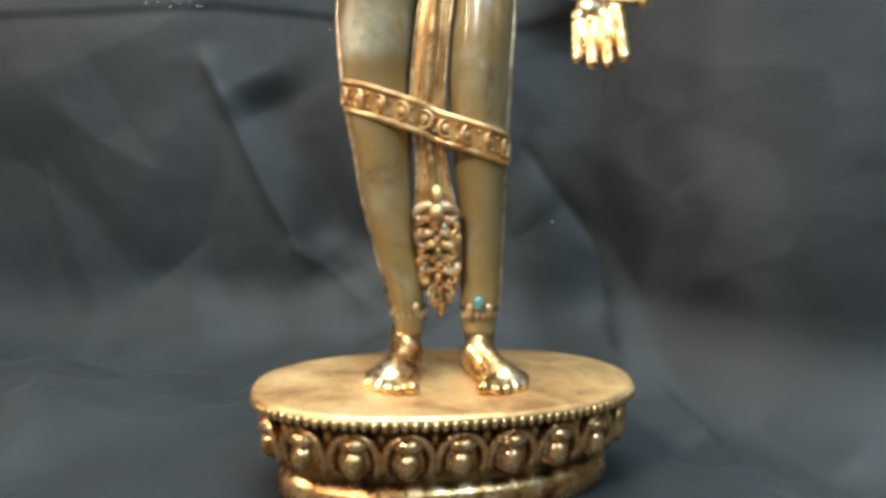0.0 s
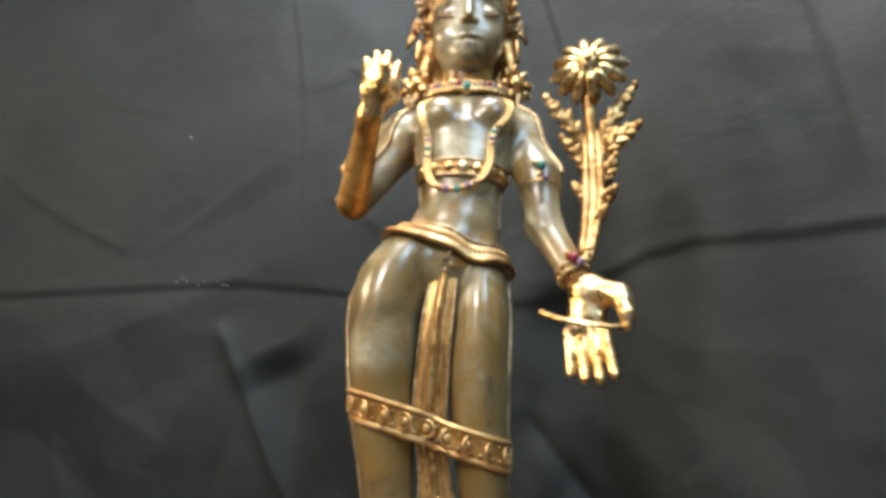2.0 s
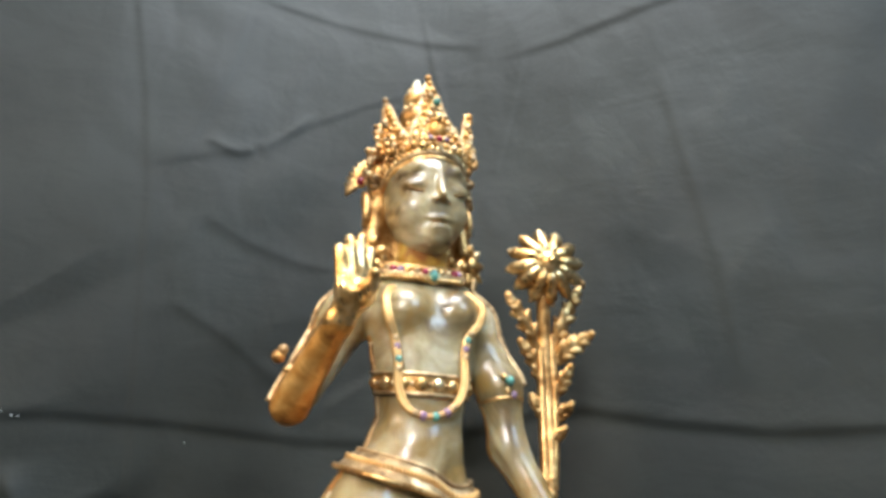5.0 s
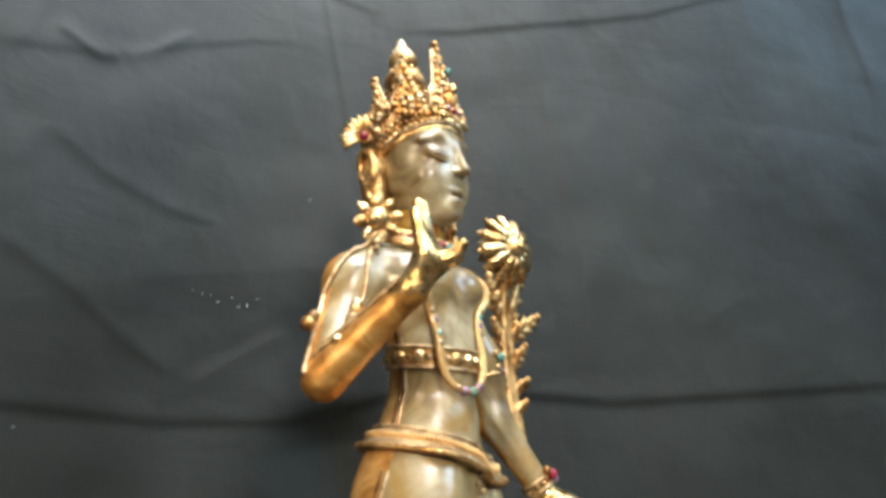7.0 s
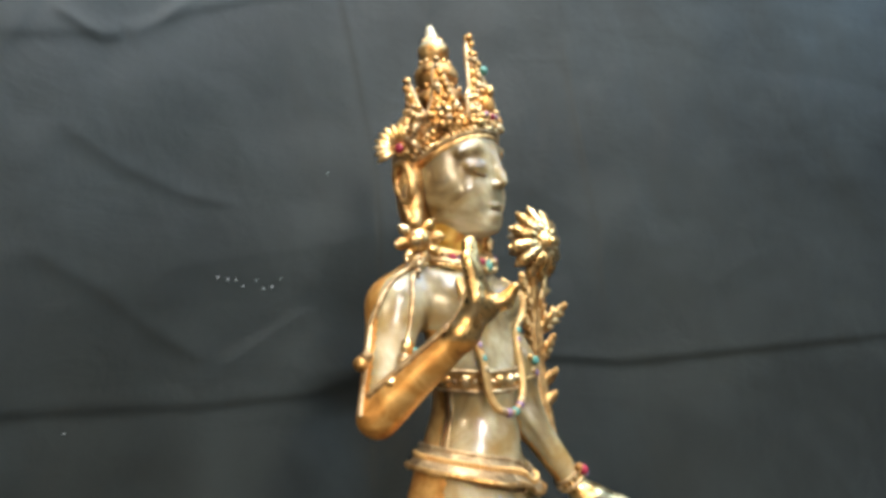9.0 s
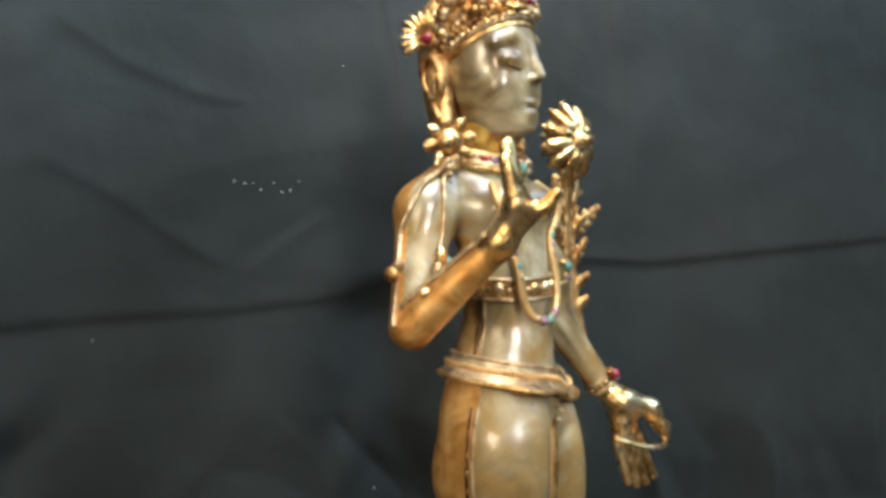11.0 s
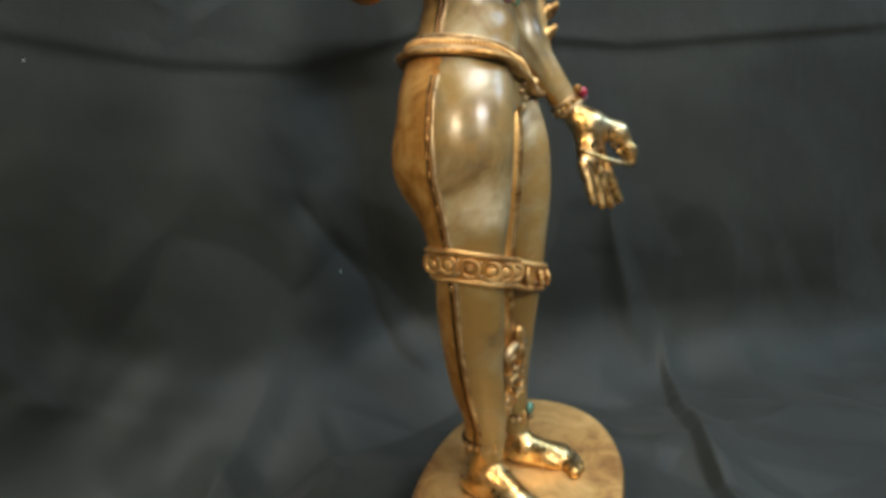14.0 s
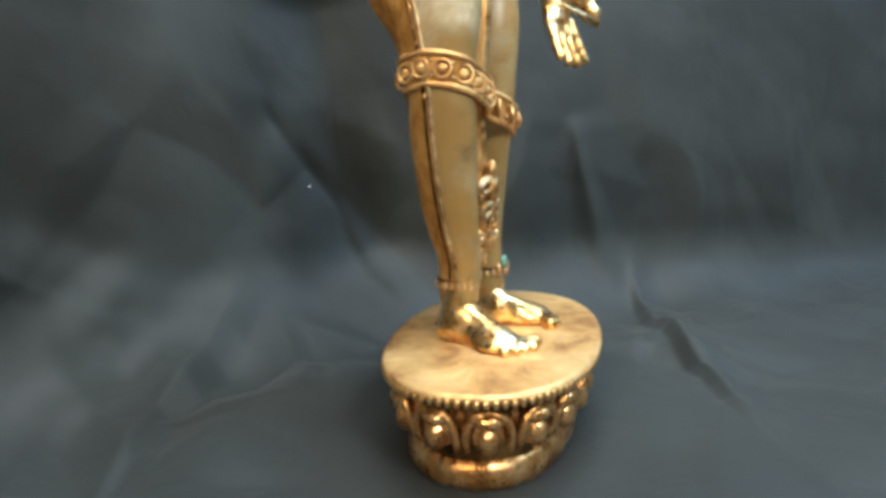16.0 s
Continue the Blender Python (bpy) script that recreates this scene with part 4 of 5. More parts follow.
def girdle(centre, plane, n=72, lift=0.0, form=None, span=0.07):
    """A closed line round the figure: rays outward from centre, at the height plane(x)."""
    out = []
    for j in range(n):
        a = 2 * math.pi * j / n
        r = np.linspace(0, span, 141)
        p = np.stack([centre[0] + r * math.cos(a), centre[1] + r * math.sin(a), np.zeros(141)], 1)
        p[:, 2] = [plane(x) for x in p[:, 0]]
        val = (form or body).value(p)
        k = np.argmax(val > 0) if (val > 0).any() else 140
        rr = r[k] + lift
        x = centre[0] + rr * math.cos(a)
        out.append((x, centre[1] + rr * math.sin(a), plane(x)))
    p = np.array(out)
    for _ in range(2):
        p[:, :2] = (np.roll(p, 1, 0) + 2 * p + np.roll(p, -1, 0))[:, :2] / 4
    return p


trunk = Form((column(TORSO), 0.004), (column(LEG_R), 0.006), (column(LEG_L), 0.004), (egg((-0.001, 0.056, 0.396), (0.0200, 0.0150, 0.0140)), 0.008))

# hip belt: a flat band between rolls
def belt_height(x, dz=0.0):
    return 0.3775 + dz - 0.27 * x - 0.0060 * math.exp(-(((x - 0.012) / 0.012) ** 2))


edge = [girdle((-0.010, 0.064), lambda x: belt_height(x, dz), 96, lift, trunk) for dz, lift in ((-0.0070, 0.0052), (0.0060, 0.0016))]
statue.add(np.concatenate(edge), [(j, (j + 1) % 96, 96 + (j + 1) % 96, 96 + j) for j in range(96)], M_TARN)
under = girdle((-0.010, 0.064), lambda x: belt_height(x, -0.0086), 96, -0.0010, trunk)
statue.add(np.concatenate([under, edge[0]]), [(j, (j + 1) % 96, 96 + (j + 1) % 96, 96 + j) for j in range(96)], M_TARN)
tube(statue, edge[0], 0.0018, M_WORN, 8, closed=True)
tube(statue, edge[1], 0.0014, M_TARN, 8, closed=True)
mid = edge[0] * 0.46 + edge[1] * 0.54
for j, p in enumerate(mid):
    out = (p - np.array((-0.010, 0.064, p[2]))) / np.linalg.norm(p - np.array((-0.010, 0.064, p[2])))
    ball(statue, p + out * 0.0006, (0.0012, 0.0014, 0.0025), M_MATTE)

# band under the breast
upper = Form((column(TORSO), 0.004))
lo, hi = (girdle((0.003, 0.071), lambda x: zz - 0.05 * x, 80, 0.0012, upper) for zz in (0.4255, 0.4375))
n = len(lo)
statue.add(np.concatenate([lo, hi]), [(j, (j + 1) % n, n + (j + 1) % n, n + j) for j in range(n)], M_WORN)
tube(statue, lo, 0.0013, M_TARN, 6, closed=True)
tube(statue, hi, 0.0013, M_TARN, 6, closed=True)
mid = (lo + hi) / 2
for j in range(0, n, 5):
    out = mid[j] - np.array((0.003, 0.071, mid[j][2]))
    ball(statue, mid[j], (0.0046, 0.0044, 0.0026), M_GOLD, basis(out))
    ball(statue, mid[(j + 2) % n] * 0.5 + mid[(j + 3) % n] * 0.5, 0.0016, M_TARN)

# knee band round both legs
def knee_band(k):
    pts = []
    for rows in (LEG_R, LEG_L):
        rows = np.array(rows)
        for a in np.linspace(0, 2 * math.pi, 60, endpoint=False):
            z = 0.2500
            cx, cy, rx, ry = (np.interp(z, rows[:, 0], rows[:, i]) for i in (1, 2, 3, 4))
            z = 0.2525 - 0.29 * (cx + rx * math.cos(a)) + k
            cx, cy, rx, ry = (np.interp(z, rows[:, 0], rows[:, i]) for i in (1, 2, 3, 4))
            pts.append((cx + (rx + 0.0012) * math.cos(a), cy + (ry + 0.0012) * math.sin(a)))
    pts = sorted(pts)
    hull = []
    for sweep in (pts, pts[::-1]):
        h = []
        for p in sweep:
            while len(h) > 1 and (h[-1][0] - h[-2][0]) * (p[1] - h[-2][1]) - (h[-1][1] - h[-2][1]) * (p[0] - h[-2][0]) <= 0:
                h.pop()
            h.append(p)
        hull += h[:-1]
    hull = np.array(hull + hull[:1])
    d = np.concatenate([[0], np.cumsum(np.linalg.norm(np.diff(hull, axis=0), axis=1))])
    s = np.linspace(0, d[-1], 120, endpoint=False)
    x, y = np.interp(s, d, hull[:, 0]), np.interp(s, d, hull[:, 1])
    # it sinks a little where it spans the gap between the legs
    y = y + np.where(y < 0.045, 0.0058 * np.exp(-(((x + 0.012) / 0.0075) ** 2)), 0)
    drop = np.where(y < 0.045, 0.0010 * np.tanh((x + 0.012) / 0.006), 0.0)
    return np.stack([x, y, 0.2525 - 0.29 * x - drop + k], 1)


lo, hi = knee_band(-0.0070), knee_band(0.0085)
n = len(lo)
statue.add(np.concatenate([lo, hi]), [(j, (j + 1) % n, n + (j + 1) % n, n + j) for j in range(n)], M_BACK)
tube(statue, lo, 0.0017, M_MATTE, 8, closed=True)
tube(statue, hi, 0.0017, M_MATTE, 8, closed=True)
mid = (lo + hi) / 2
out = mid - np.array([-0.014, 0.048, 0])
out[:, 2] = 0
out /= np.linalg.norm(out, axis=1)[:, None]
for j in range(0, n, 6):
    m = basis(out[j])
    c = mid[j] + out[j] * 0.0010
    tube(statue, np.array([c + (m[:, 0] * math.cos(a) + m[:, 1] * math.sin(a)) * 0.0049 for a in np.linspace(0, 2 * math.pi, 14, endpoint=False)]), 0.0010, M_MATTE, 6, closed=True)
    ball(statue, c, (0.0030, 0.0030, 0.0011), M_MATTE, m)
    for s2 in (-1, 1):
        ball(statue, c + (mid[(j + 3) % n] - mid[j]) * 0.98 + np.array((0, 0, 0.0038 * s2)), 0.0011, M_TARN)

# long loincloth strip between the legs, with a cluster of ornaments at its end
strip = [(-0.006, 0.372, 0.0070), (-0.0085, 0.350, 0.0080), (-0.0125, 0.320, 0.0092), (-0.0150, 0.290, 0.0095), (-0.0160, 0.262, 0.0095), (-0.0130, 0.235, 0.0085), (-0.0100, 0.205, 0.0120), (-0.0085, 0.185, 0.0130), (-0.0075, 0.165, 0.0110), (-0.0060, 0.150, 0.0045)]
xs = smooth_line([(x, w, z) for x, z, w in strip], 60)
depth = smooth_line([(0, 0.0330, 0.372), (0, 0.0250, 0.350), (0, 0.0220, 0.320), (0, 0.0225, 0.290), (0, 0.0250, 0.262), (0, 0.0255, 0.235), (0, 0.0260, 0.205), (0, 0.0270, 0.185), (0, 0.0330, 0.165), (0, 0.0380, 0.150)], 60)[:, 1]
verts, faces, cols = [], [], 9
for i, (x, w, z) in enumerate(xs):
    for j in range(cols):
        o = j / (cols - 1) * 2 - 1
        verts.append((x + o * w, depth[i] + 0.0055 * o * o - 0.0018 * math.cos(o * 7.0) + 0.006, z))
for i in range(len(xs) - 1):
    faces += [(i * cols + j, (i + 1) * cols + j, (i + 1) * cols + j + 1, i * cols + j + 1) for j in range(cols - 1)]
mats = [M_WORN if 3 <= j <= 4 else M_BACK for i in range(len(xs) - 1) for j in range(cols - 1)]
statue.add(verts, faces, mats)
back = [(x, y + 0.010, z) for x, y, z in verts]
statue.add(back, [f[::-1] for f in faces], M_SEAM)
for j in (0, cols - 1, 2, 6):
    tube(statue, np.array([verts[i * cols + j] for i in range(len(xs))]), 0.0013 if j in (0, cols - 1) else 0.0009, M_TARN, 6)
for k in range(7):
    z = 0.2060 - 0.0076 * k + rng.uniform(-0.0012, 0.0012)
    i = int(np.argmin(abs(xs[:, 2] - z)))
    x0, y0, w = xs[i, 0], depth[i] + 0.0030, max(0.0035, min(0.0105, xs[i, 1] * 0.95))
    for sgn in (-1, 1):
        w = w * rng.uniform(0.82, 1.15)
        lobe = smooth_line([(x0 + sgn * 0.001, y0 - 0.0006, z + 0.0050), (x0 + sgn * w * 0.75, y0, z + 0.0034), (x0 + sgn * w * 1.02, y0 + 0.0008, z - 0.0008), (x0 + sgn * w * 0.70, y0 - 0.0006, z - 0.0040), (x0 + sgn * w * 0.50, y0 - 0.0016, z - 0.0014)], 14)
        tube(statue, lobe, np.linspace(rng.uniform(0.0024, 0.0036), 0.0013, 14), M_WORN if k % 2 else M_TARN, 6)
    ball(statue, (x0, y0 - 0.0014, z), (0.0026, 0.0020, 0.0034), M_WORN)
for k in range(18):
    z = rng.uniform(0.150, 0.206)
    i = int(np.argmin(abs(xs[:, 2] - z)))
    o = rng.uniform(-0.9, 0.9)
    ball(statue, (xs[i, 0] + o * xs[i, 1], depth[i] + 0.0045 - rng.uniform(0, 0.002), z), [rng.uniform(0.0016, 0.0040) for _ in range(3)], rng.choice([M_WORN, M_TARN, M_TARN, M_BACK]))
for z, r in ((0.215, 0.0042), (0.204, 0.0052)):
    ball(statue, (-0.0095, 0.0275, z), (r, r * 0.8, r * 1.8), M_WORN)
ball(statue, (-0.0062, 0.0400, 0.1490), (0.0028, 0.0026, 0.0060), M_WORN)
for k in range(5):
    ball(statue, (-0.006 + 0.0042 * (k % 2) - 0.002, 0.0310 - 0.0006 * k, 0.3715 - 0.0042 * k), 0.0017, M_TARN)

# collar with set stones
ring = np.linspace(0, 2 * math.pi, 64, endpoint=False)
collar = np.stack([0.0055 + 0.0275 * np.cos(ring), 0.0880 + 0.0235 * np.sin(ring), 0.5140 + 0.0060 * np.sin(ring)], 1)
tube(statue, collar, 0.0026, M_WORN, 8, closed=True)
low = collar + (collar - np.array((0.0055, 0.0880, 0.50))) * np.array((0.16, 0.10, 0))
low[:, 2] -= 0.0052
tube(statue, low, 0.0024, M_TARN, 8, closed=True)
for p in low:
    ball(statue, p + np.array((0, -0.0014, -0.0026)), 0.0019, M_GOLD)
for j, p in enumerate(low):
    if p[1] < 0.088 and j % 2 == 0:
        ball(statue, (p + collar[j]) / 2 + np.array((0, -0.0018, 0)), 0.0027, (M_VIOLET, M_GOLD, M_TARN, M_RUBY)[(j // 2) % 4])
ball(statue, (0.0055, 0.0605, 0.5030), (0.0036, 0.0026, 0.0042), M_TURQ)
tube(statue, np.array([(0.0055 + 0.0045 * math.cos(a), 0.0615, 0.5030 + 0.0050 * math.sin(a)) for a in np.linspace(0, 6.283, 14, endpoint=False)]), 0.0013, M_GOLD, 6, closed=True)

# long looped necklace
loop = [(-0.0215, 0.4945), (-0.0275, 0.4850), (-0.0265, 0.4720), (-0.0225, 0.4600), (-0.0215, 0.4450), (-0.0215, 0.4300), (-0.0170, 0.4180), (-0.0060, 0.4130), (0.0060, 0.4150), (0.0165, 0.4230), (0.0215, 0.4360), (0.0225, 0.4500), (0.0260, 0.4620), (0.0345, 0.4720), (0.0365, 0.4830), (0.0310, 0.4940)]
path3 = on_front(loop, 0.0035)
path3[:, 1] = np.minimum(path3[:, 1], 0.070)
path3[4:12, 1] = path3[4:12, 1] * 0.45 + 0.55 * np.interp(path3[4:12, 2], [0.412, 0.455], [0.0365, 0.0500])
fine = smooth_line(path3, 120)
for off in (-0.0012, 0.0012):
    tube(statue, fine + np.array((off, 0, 0)), 0.0019, M_MATTE, 8)
for i, mat in ((27, M_VIOLET), (31, M_TURQ), (54, M_VIOLET), (59, M_TURQ), (64, M_VIOLET), (90, M_VIOLET), (94, M_TURQ)):
    ball(statue, fine[i], 0.0030, mat)
for i in (24, 34, 51, 67, 87, 97):
    ball(statue, fine[int(i)], (0.0030, 0.0030, 0.0026), M_TARN)


def cuff(a, b, t, r, mat, beads=14, wide=0.0022):
    """A bangle round a limb at share t of the way from a to b."""
    a, b = np.asarray(a, float), np.asarray(b, float)
    c, m = a + (b - a) * t, basis(b - a)
    for k in (-1, 1):
        tube(statue, np.array([c + m[:, 2] * k * wide * 1.3 + (m[:, 0] * math.cos(q) + m[:, 1] * math.sin(q)) * r for q in np.linspace(0, 6.283, 28, endpoint=False)]), wide * 0.75, mat, 6, closed=True)
    for j in range(beads):
        q = 6.283 * j / beads
        ball(statue, c + (m[:, 0] * math.cos(q) + m[:, 1] * math.sin(q)) * r, wide * 0.8, M_GOLD)


cuff(MID_L, EL_L, 0.18, 0.0138, M_WORN)
cuff(EL_L, WR_L, 0.92, 0.0098, M_TARN)
for p, r, mat in (((0.0575, 0.0535, 0.4365), 0.0034, M_TURQ), ((0.0605, 0.0545, 0.4275), 0.0030, M_VIOLET), ((0.0560, 0.0550, 0.4300), 0.0030, M_WORN), ((0.0540, 0.0552, 0.4390), 0.0026, M_GOLD),
                  ((-0.0672, 0.0668, 0.4535), 0.0034, M_TURQ), ((-0.0700, 0.0690, 0.4560), (0.0042, 0.0042, 0.0066), M_GOLD), ((-0.0725, 0.0690, 0.4495), (0.0046, 0.0044, 0.0052), M_TARN), ((-0.0745, 0.0685, 0.4450), (0.0050, 0.0036, 0.0034), M_WORN), ((-0.0790, 0.0705, 0.4390), (0.0078, 0.0036, 0.0032), M_GOLD), ((-0.0765, 0.0700, 0.4420), 0.0034, M_WORN), ((-0.0870, 0.0880, 0.4480), 0.0046, M_WORN), ((-0.0850, 0.0860, 0.4520), 0.0036, M_TARN),
                  ((0.0720, 0.0235, 0.3620), 0.0034, M_RUBY), ((0.0755, 0.0240, 0.3590), 0.0030, M_VIOLET), ((0.0690, 0.0260, 0.3640), 0.0030, M_WORN)):
    ball(statue, p, r, mat)

# side seams: thin raised cords along the limbs
def cord(a, b, ra, rb, side, bend=0.0):
    a, b = np.asarray(a, float), np.asarray(b, float)
    p = [a + (b - a) * t + np.asarray(side) * (ra + (rb - ra) * t + 0.0006) for t in np.linspace(0.04, 0.96, 14)]
    tube(statue, np.array(p), 0.0021, M_TARN, 6)


def snap(points, lift):
    """The points moved onto the figure's skin."""
    p = np.array(points, float)
    for _ in range(4):
        val = body.value(p)
        g = np.stack([body.value(p + e) - body.value(p - e) for e in np.eye(3) * 0.0008], 1)
        g /= np.linalg.norm(g, axis=1)[:, None] + 1e-9
        p = p + g * (lift - val)[:, None]
    return p


def ribbon(start, shoulder, elbow, r0, r1, side, rad, mat):
    """A cord from the ear ornament over the shoulder and down the arm."""
    sh, el, side = np.array(shoulder), np.array(elbow), np.array(side, float)
    arm = [sh + (el - sh) * t + side * (r0 + (r1 - r0) * t) for t in np.linspace(0.12, 0.96, 12)]
    top = [np.array(start) * (1 - t) + arm[0] * t + np.array((0, 0, 0.012 * math.sin(math.pi * t))) for t in (0.3, 0.55, 0.8)]
    line = np.concatenate([[np.array(start)], snap(top + arm, rad * 0.5)])
    tube(statue, smooth_line(line, 60), rad, mat, 8, 0.8)


ribbon((-0.0385, 0.0840, 0.5090), SH_R, EL_R, 0.0165, 0.0122, (-0.95, 0.05, -0.05), 0.0021, M_TARN)
ribbon((-0.0350, 0.0830, 0.5080), SH_R, EL_R, 0.0165, 0.0122, (-0.30, -0.95, 0.0), 0.0019, M_TARN)
ribbon((0.0460, 0.0840, 0.5080), SH_L, MID_L, 0.0155, 0.0140, (0.85, -0.50, 0.0), 0.0019, M_TARN)
cord(EL_R, WR_R, 0.0124, 0.0080, (-0.55, 0.30, 0.78))
cord(EL_L, WR_L, 0.0122, 0.0085, (0.75, -0.30, -0.55))
for rows, sx in ((LEG_R, -1), (LEG_L, 1)):
    rows = np.array(rows)
    zz = np.linspace(0.150, 0.372, 50)
    line = np.stack([np.interp(zz, rows[:, 0], rows[:, 1]) + sx * (np.interp(zz, rows[:, 0], rows[:, 3]) + 0.0004) * 0.998, np.interp(zz, rows[:, 0], rows[:, 2]) - 0.0025, zz], 1)
    tube(statue, line, 0.0013, M_TARN, 6)
    tube(statue, line + np.array((0, 0.0036, 0)), 0.0010, M_SEAM, 6)
    for p in line[24:46:2]:
        ball(statue, p + np.array((sx * 0.0004, 0.003, 0)), (0.0009, 0.0011, 0.0020), M_WORN)

rows = np.array(TORSO)
zz = np.linspace(0.392, 0.458, 24)
for sx in (-1, 1):
    line = np.stack([np.interp(zz, rows[:, 0], rows[:, 1]) + sx * (np.interp(zz, rows[:, 0], rows[:, 3]) + 0.0003), np.interp(zz, rows[:, 0], rows[:, 2]) - 0.002, zz], 1)
    tube(statue, line, 0.0012, M_TARN, 6)
    tube(statue, line + np.array((0, 0.0034, 0)), 0.0012, M_SEAM, 6)

# raised right arm and hand
hand_r = Form(
    (cone(EL_R, WR_R, 0.0124, 0.0080), 0.004),
    (cone(WR_R, (-0.0560, 0.0315, 0.4800), 0.0078, 0.0088), 0.006),
    (egg((-0.0540, 0.0328, 0.4840), (0.0148, 0.0072, 0.0130), (0, 0, 26)), 0.005),
    (cone((-0.0630, 0.0300, 0.4900), (-0.0650, 0.0335, 0.5070), 0.0045, 0.0033), 0.0016),
    (cone((-0.0578, 0.0318, 0.4930), (-0.0584, 0.0368, 0.5140), 0.0045, 0.0033), 0.0016),
    (cone((-0.0520, 0.0345, 0.4935), (-0.0512, 0.0395, 0.5155), 0.0045, 0.0033), 0.0016),
    (cone((-0.0468, 0.0375, 0.4910), (-0.0440, 0.0425, 0.5095), 0.0045, 0.0033), 0.0016),
    (cone((-0.0530, 0.0280, 0.4790), (-0.0500, 0.0180, 0.4830), 0.0055, 0.0042), 0.005),
    (cone((-0.0500, 0.0180, 0.4830), (-0.0490, 0.0130, 0.4900), 0.0042, 0.0030), 0.003),
)
v, q, n = hand_r.mesh(0.0009)
zc = v[q].mean(1)
lower = (zc[:, 2] < 0.462)
ny = n[q].mean(1)
statue.add(v, q, np.where(lower, M_BACK, M_GOLD).tolist())

# lowered left hand, thumb and forefinger bowed towards one another
hand_l = Form(
    (cone(WR_L, (0.0790, 0.0230, 0.3400), 0.0082, 0.0090), 0.004),
    (cone((0.0770, 0.0230, 0.3400), (0.0720, 0.0175, 0.3170), 0.0085, 0.0062), 0.006),
    (egg((0.0770, 0.0165, 0.3220), (0.0115, 0.0055, 0.0130), (-8, 0, -24)), 0.004),
    (cone((0.0820, 0.0190, 0.3410), (0.0940, 0.0050, 0.3345), 0.0082, 0.0064), 0.006),
    (cone((0.0940, 0.0050, 0.3345), (0.0955, -0.0035, 0.3225), 0.0062, 0.0046), 0.004),
    (cone((0.0955, -0.0035, 0.3225), (0.0945, -0.0060, 0.3145), 0.0044, 0.0026), 0.003),
    (cone((0.0668, 0.0185, 0.3150), (0.0648, 0.0100, 0.2905), 0.0044, 0.0030), 0.0014),
    (cone((0.0728, 0.0160, 0.3135), (0.0720, 0.0060, 0.2870), 0.0044, 0.0030), 0.0012),
    (cone((0.0792, 0.0135, 0.3135), (0.0798, 0.0026, 0.2865), 0.0044, 0.0030), 0.0012),
    (cone((0.0852, 0.0110, 0.3150), (0.0872, -0.0004, 0.2890), 0.0042, 0.0030), 0.0012),
)
v, q, n = hand_l.mesh(0.0009)
statue.add(v, q, M_GOLD)

# feet on the plate
TOP = 0.1098


def foot(ank, heel, toes, mirror):
    shapes = [(cone(ank, (heel[0], heel[1] - 0.004, TOP + 0.0095), 0.0095, 0.0095), 0.004), (cone(heel, (heel[0], heel[1] - 0.012, TOP + 0.007), 0.0080, 0.0085), 0.006)]
    ball_of = np.mean([t for t in toes], 0) + np.array((0, 0.016, 0.0))
    shapes.append((cone((ank[0], ank[1] - 0.010, TOP + 0.0130), (ball_of[0], ball_of[1], TOP + 0.0050), 0.0095, 0.0065), 0.008))
    shapes.append((egg((ball_of[0], ball_of[1] + 0.004, TOP + 0.0035), (0.0150, 0.0140, 0.0060)), 0.008))
    for k, t in enumerate(toes):
        r = 0.0042 if k == 0 else 0.0033 - 0.0001 * k
        root = np.array(t) * 0.35 + ball_of * 0.65
        shapes.append((cone((root[0], root[1], TOP + 0.0040), (t[0], t[1] + 0.003, TOP + r * 0.8), r, r), 0.0018))
    v, q, n = Form(*shapes).mesh(0.0009)
    v = v.copy()
    v[:, 2] = np.maximum(v[:, 2], TOP - 0.0005)
    statue.add(v, q, M_GOLD)


foot((-0.0265, 0.0430, 0.1420), (-0.0285, 0.0500, TOP + 0.0070), [(-0.0200, -0.0090, 0.113), (-0.0275, -0.0105, 0.113), (-0.0340, -0.0085, 0.113), (-0.0400, -0.0050, 0.113), (-0.0455, 0.0000, 0.113)], 1)
foot((0.0168, 0.0430, 0.1420), (0.0180, 0.0500, TOP + 0.0070), [(0.0185, -0.0055, 0.113), (0.0255, -0.0065, 0.113), (0.0312, -0.0040, 0.113), (0.0362, 0.0000, 0.113), (0.0405, 0.0045, 0.113)], -1)
# ankles: a thin scalloped edge with a set stone
for (x, y), sx in (((-0.0262, 0.0435), -1), ((0.0170, 0.0437), 1)):
    for k in range(18):
        q = 2 * math.pi * k / 18
        ball(statue, (x + 0.0102 * math.cos(q), y + 0.0132 * math.sin(q), 0.1455 + 0.0010 * (k % 2)), (0.0017, 0.0017, 0.0026), M_TARN)
    tube(statue, np.array([(x + 0.0106 * math.cos(q), y + 0.0134 * math.sin(q), 0.1490) for q in np.linspace(0, 6.283, 30, endpoint=False)]), 0.0009, M_SEAM, 6, closed=True)
    ball(statue, (x - 0.001, y - 0.0132, 0.1535), (0.0030, 0.0020, 0.0042), M_TURQ)
    ball(statue, (x + 0.005, y - 0.0122, 0.1500), (0.0030, 0.0018, 0.0034), M_TARN)
    ball(statue, (x - 0.006, y - 0.0112, 0.1500), (0.0026, 0.0018, 0.0032), M_WORN)

v, f, m = statue.arrays()
tagged(link_mesh("statue", v, f, [STONE, GOLD, WORN, BACK, TARNISH, SEAM, TURQUOISE, RUBY, VIOLET, AMBER, MATTE], m),
       "crowned standing statue of smoky stone with gilded ornaments on lotus pedestal", "statue")

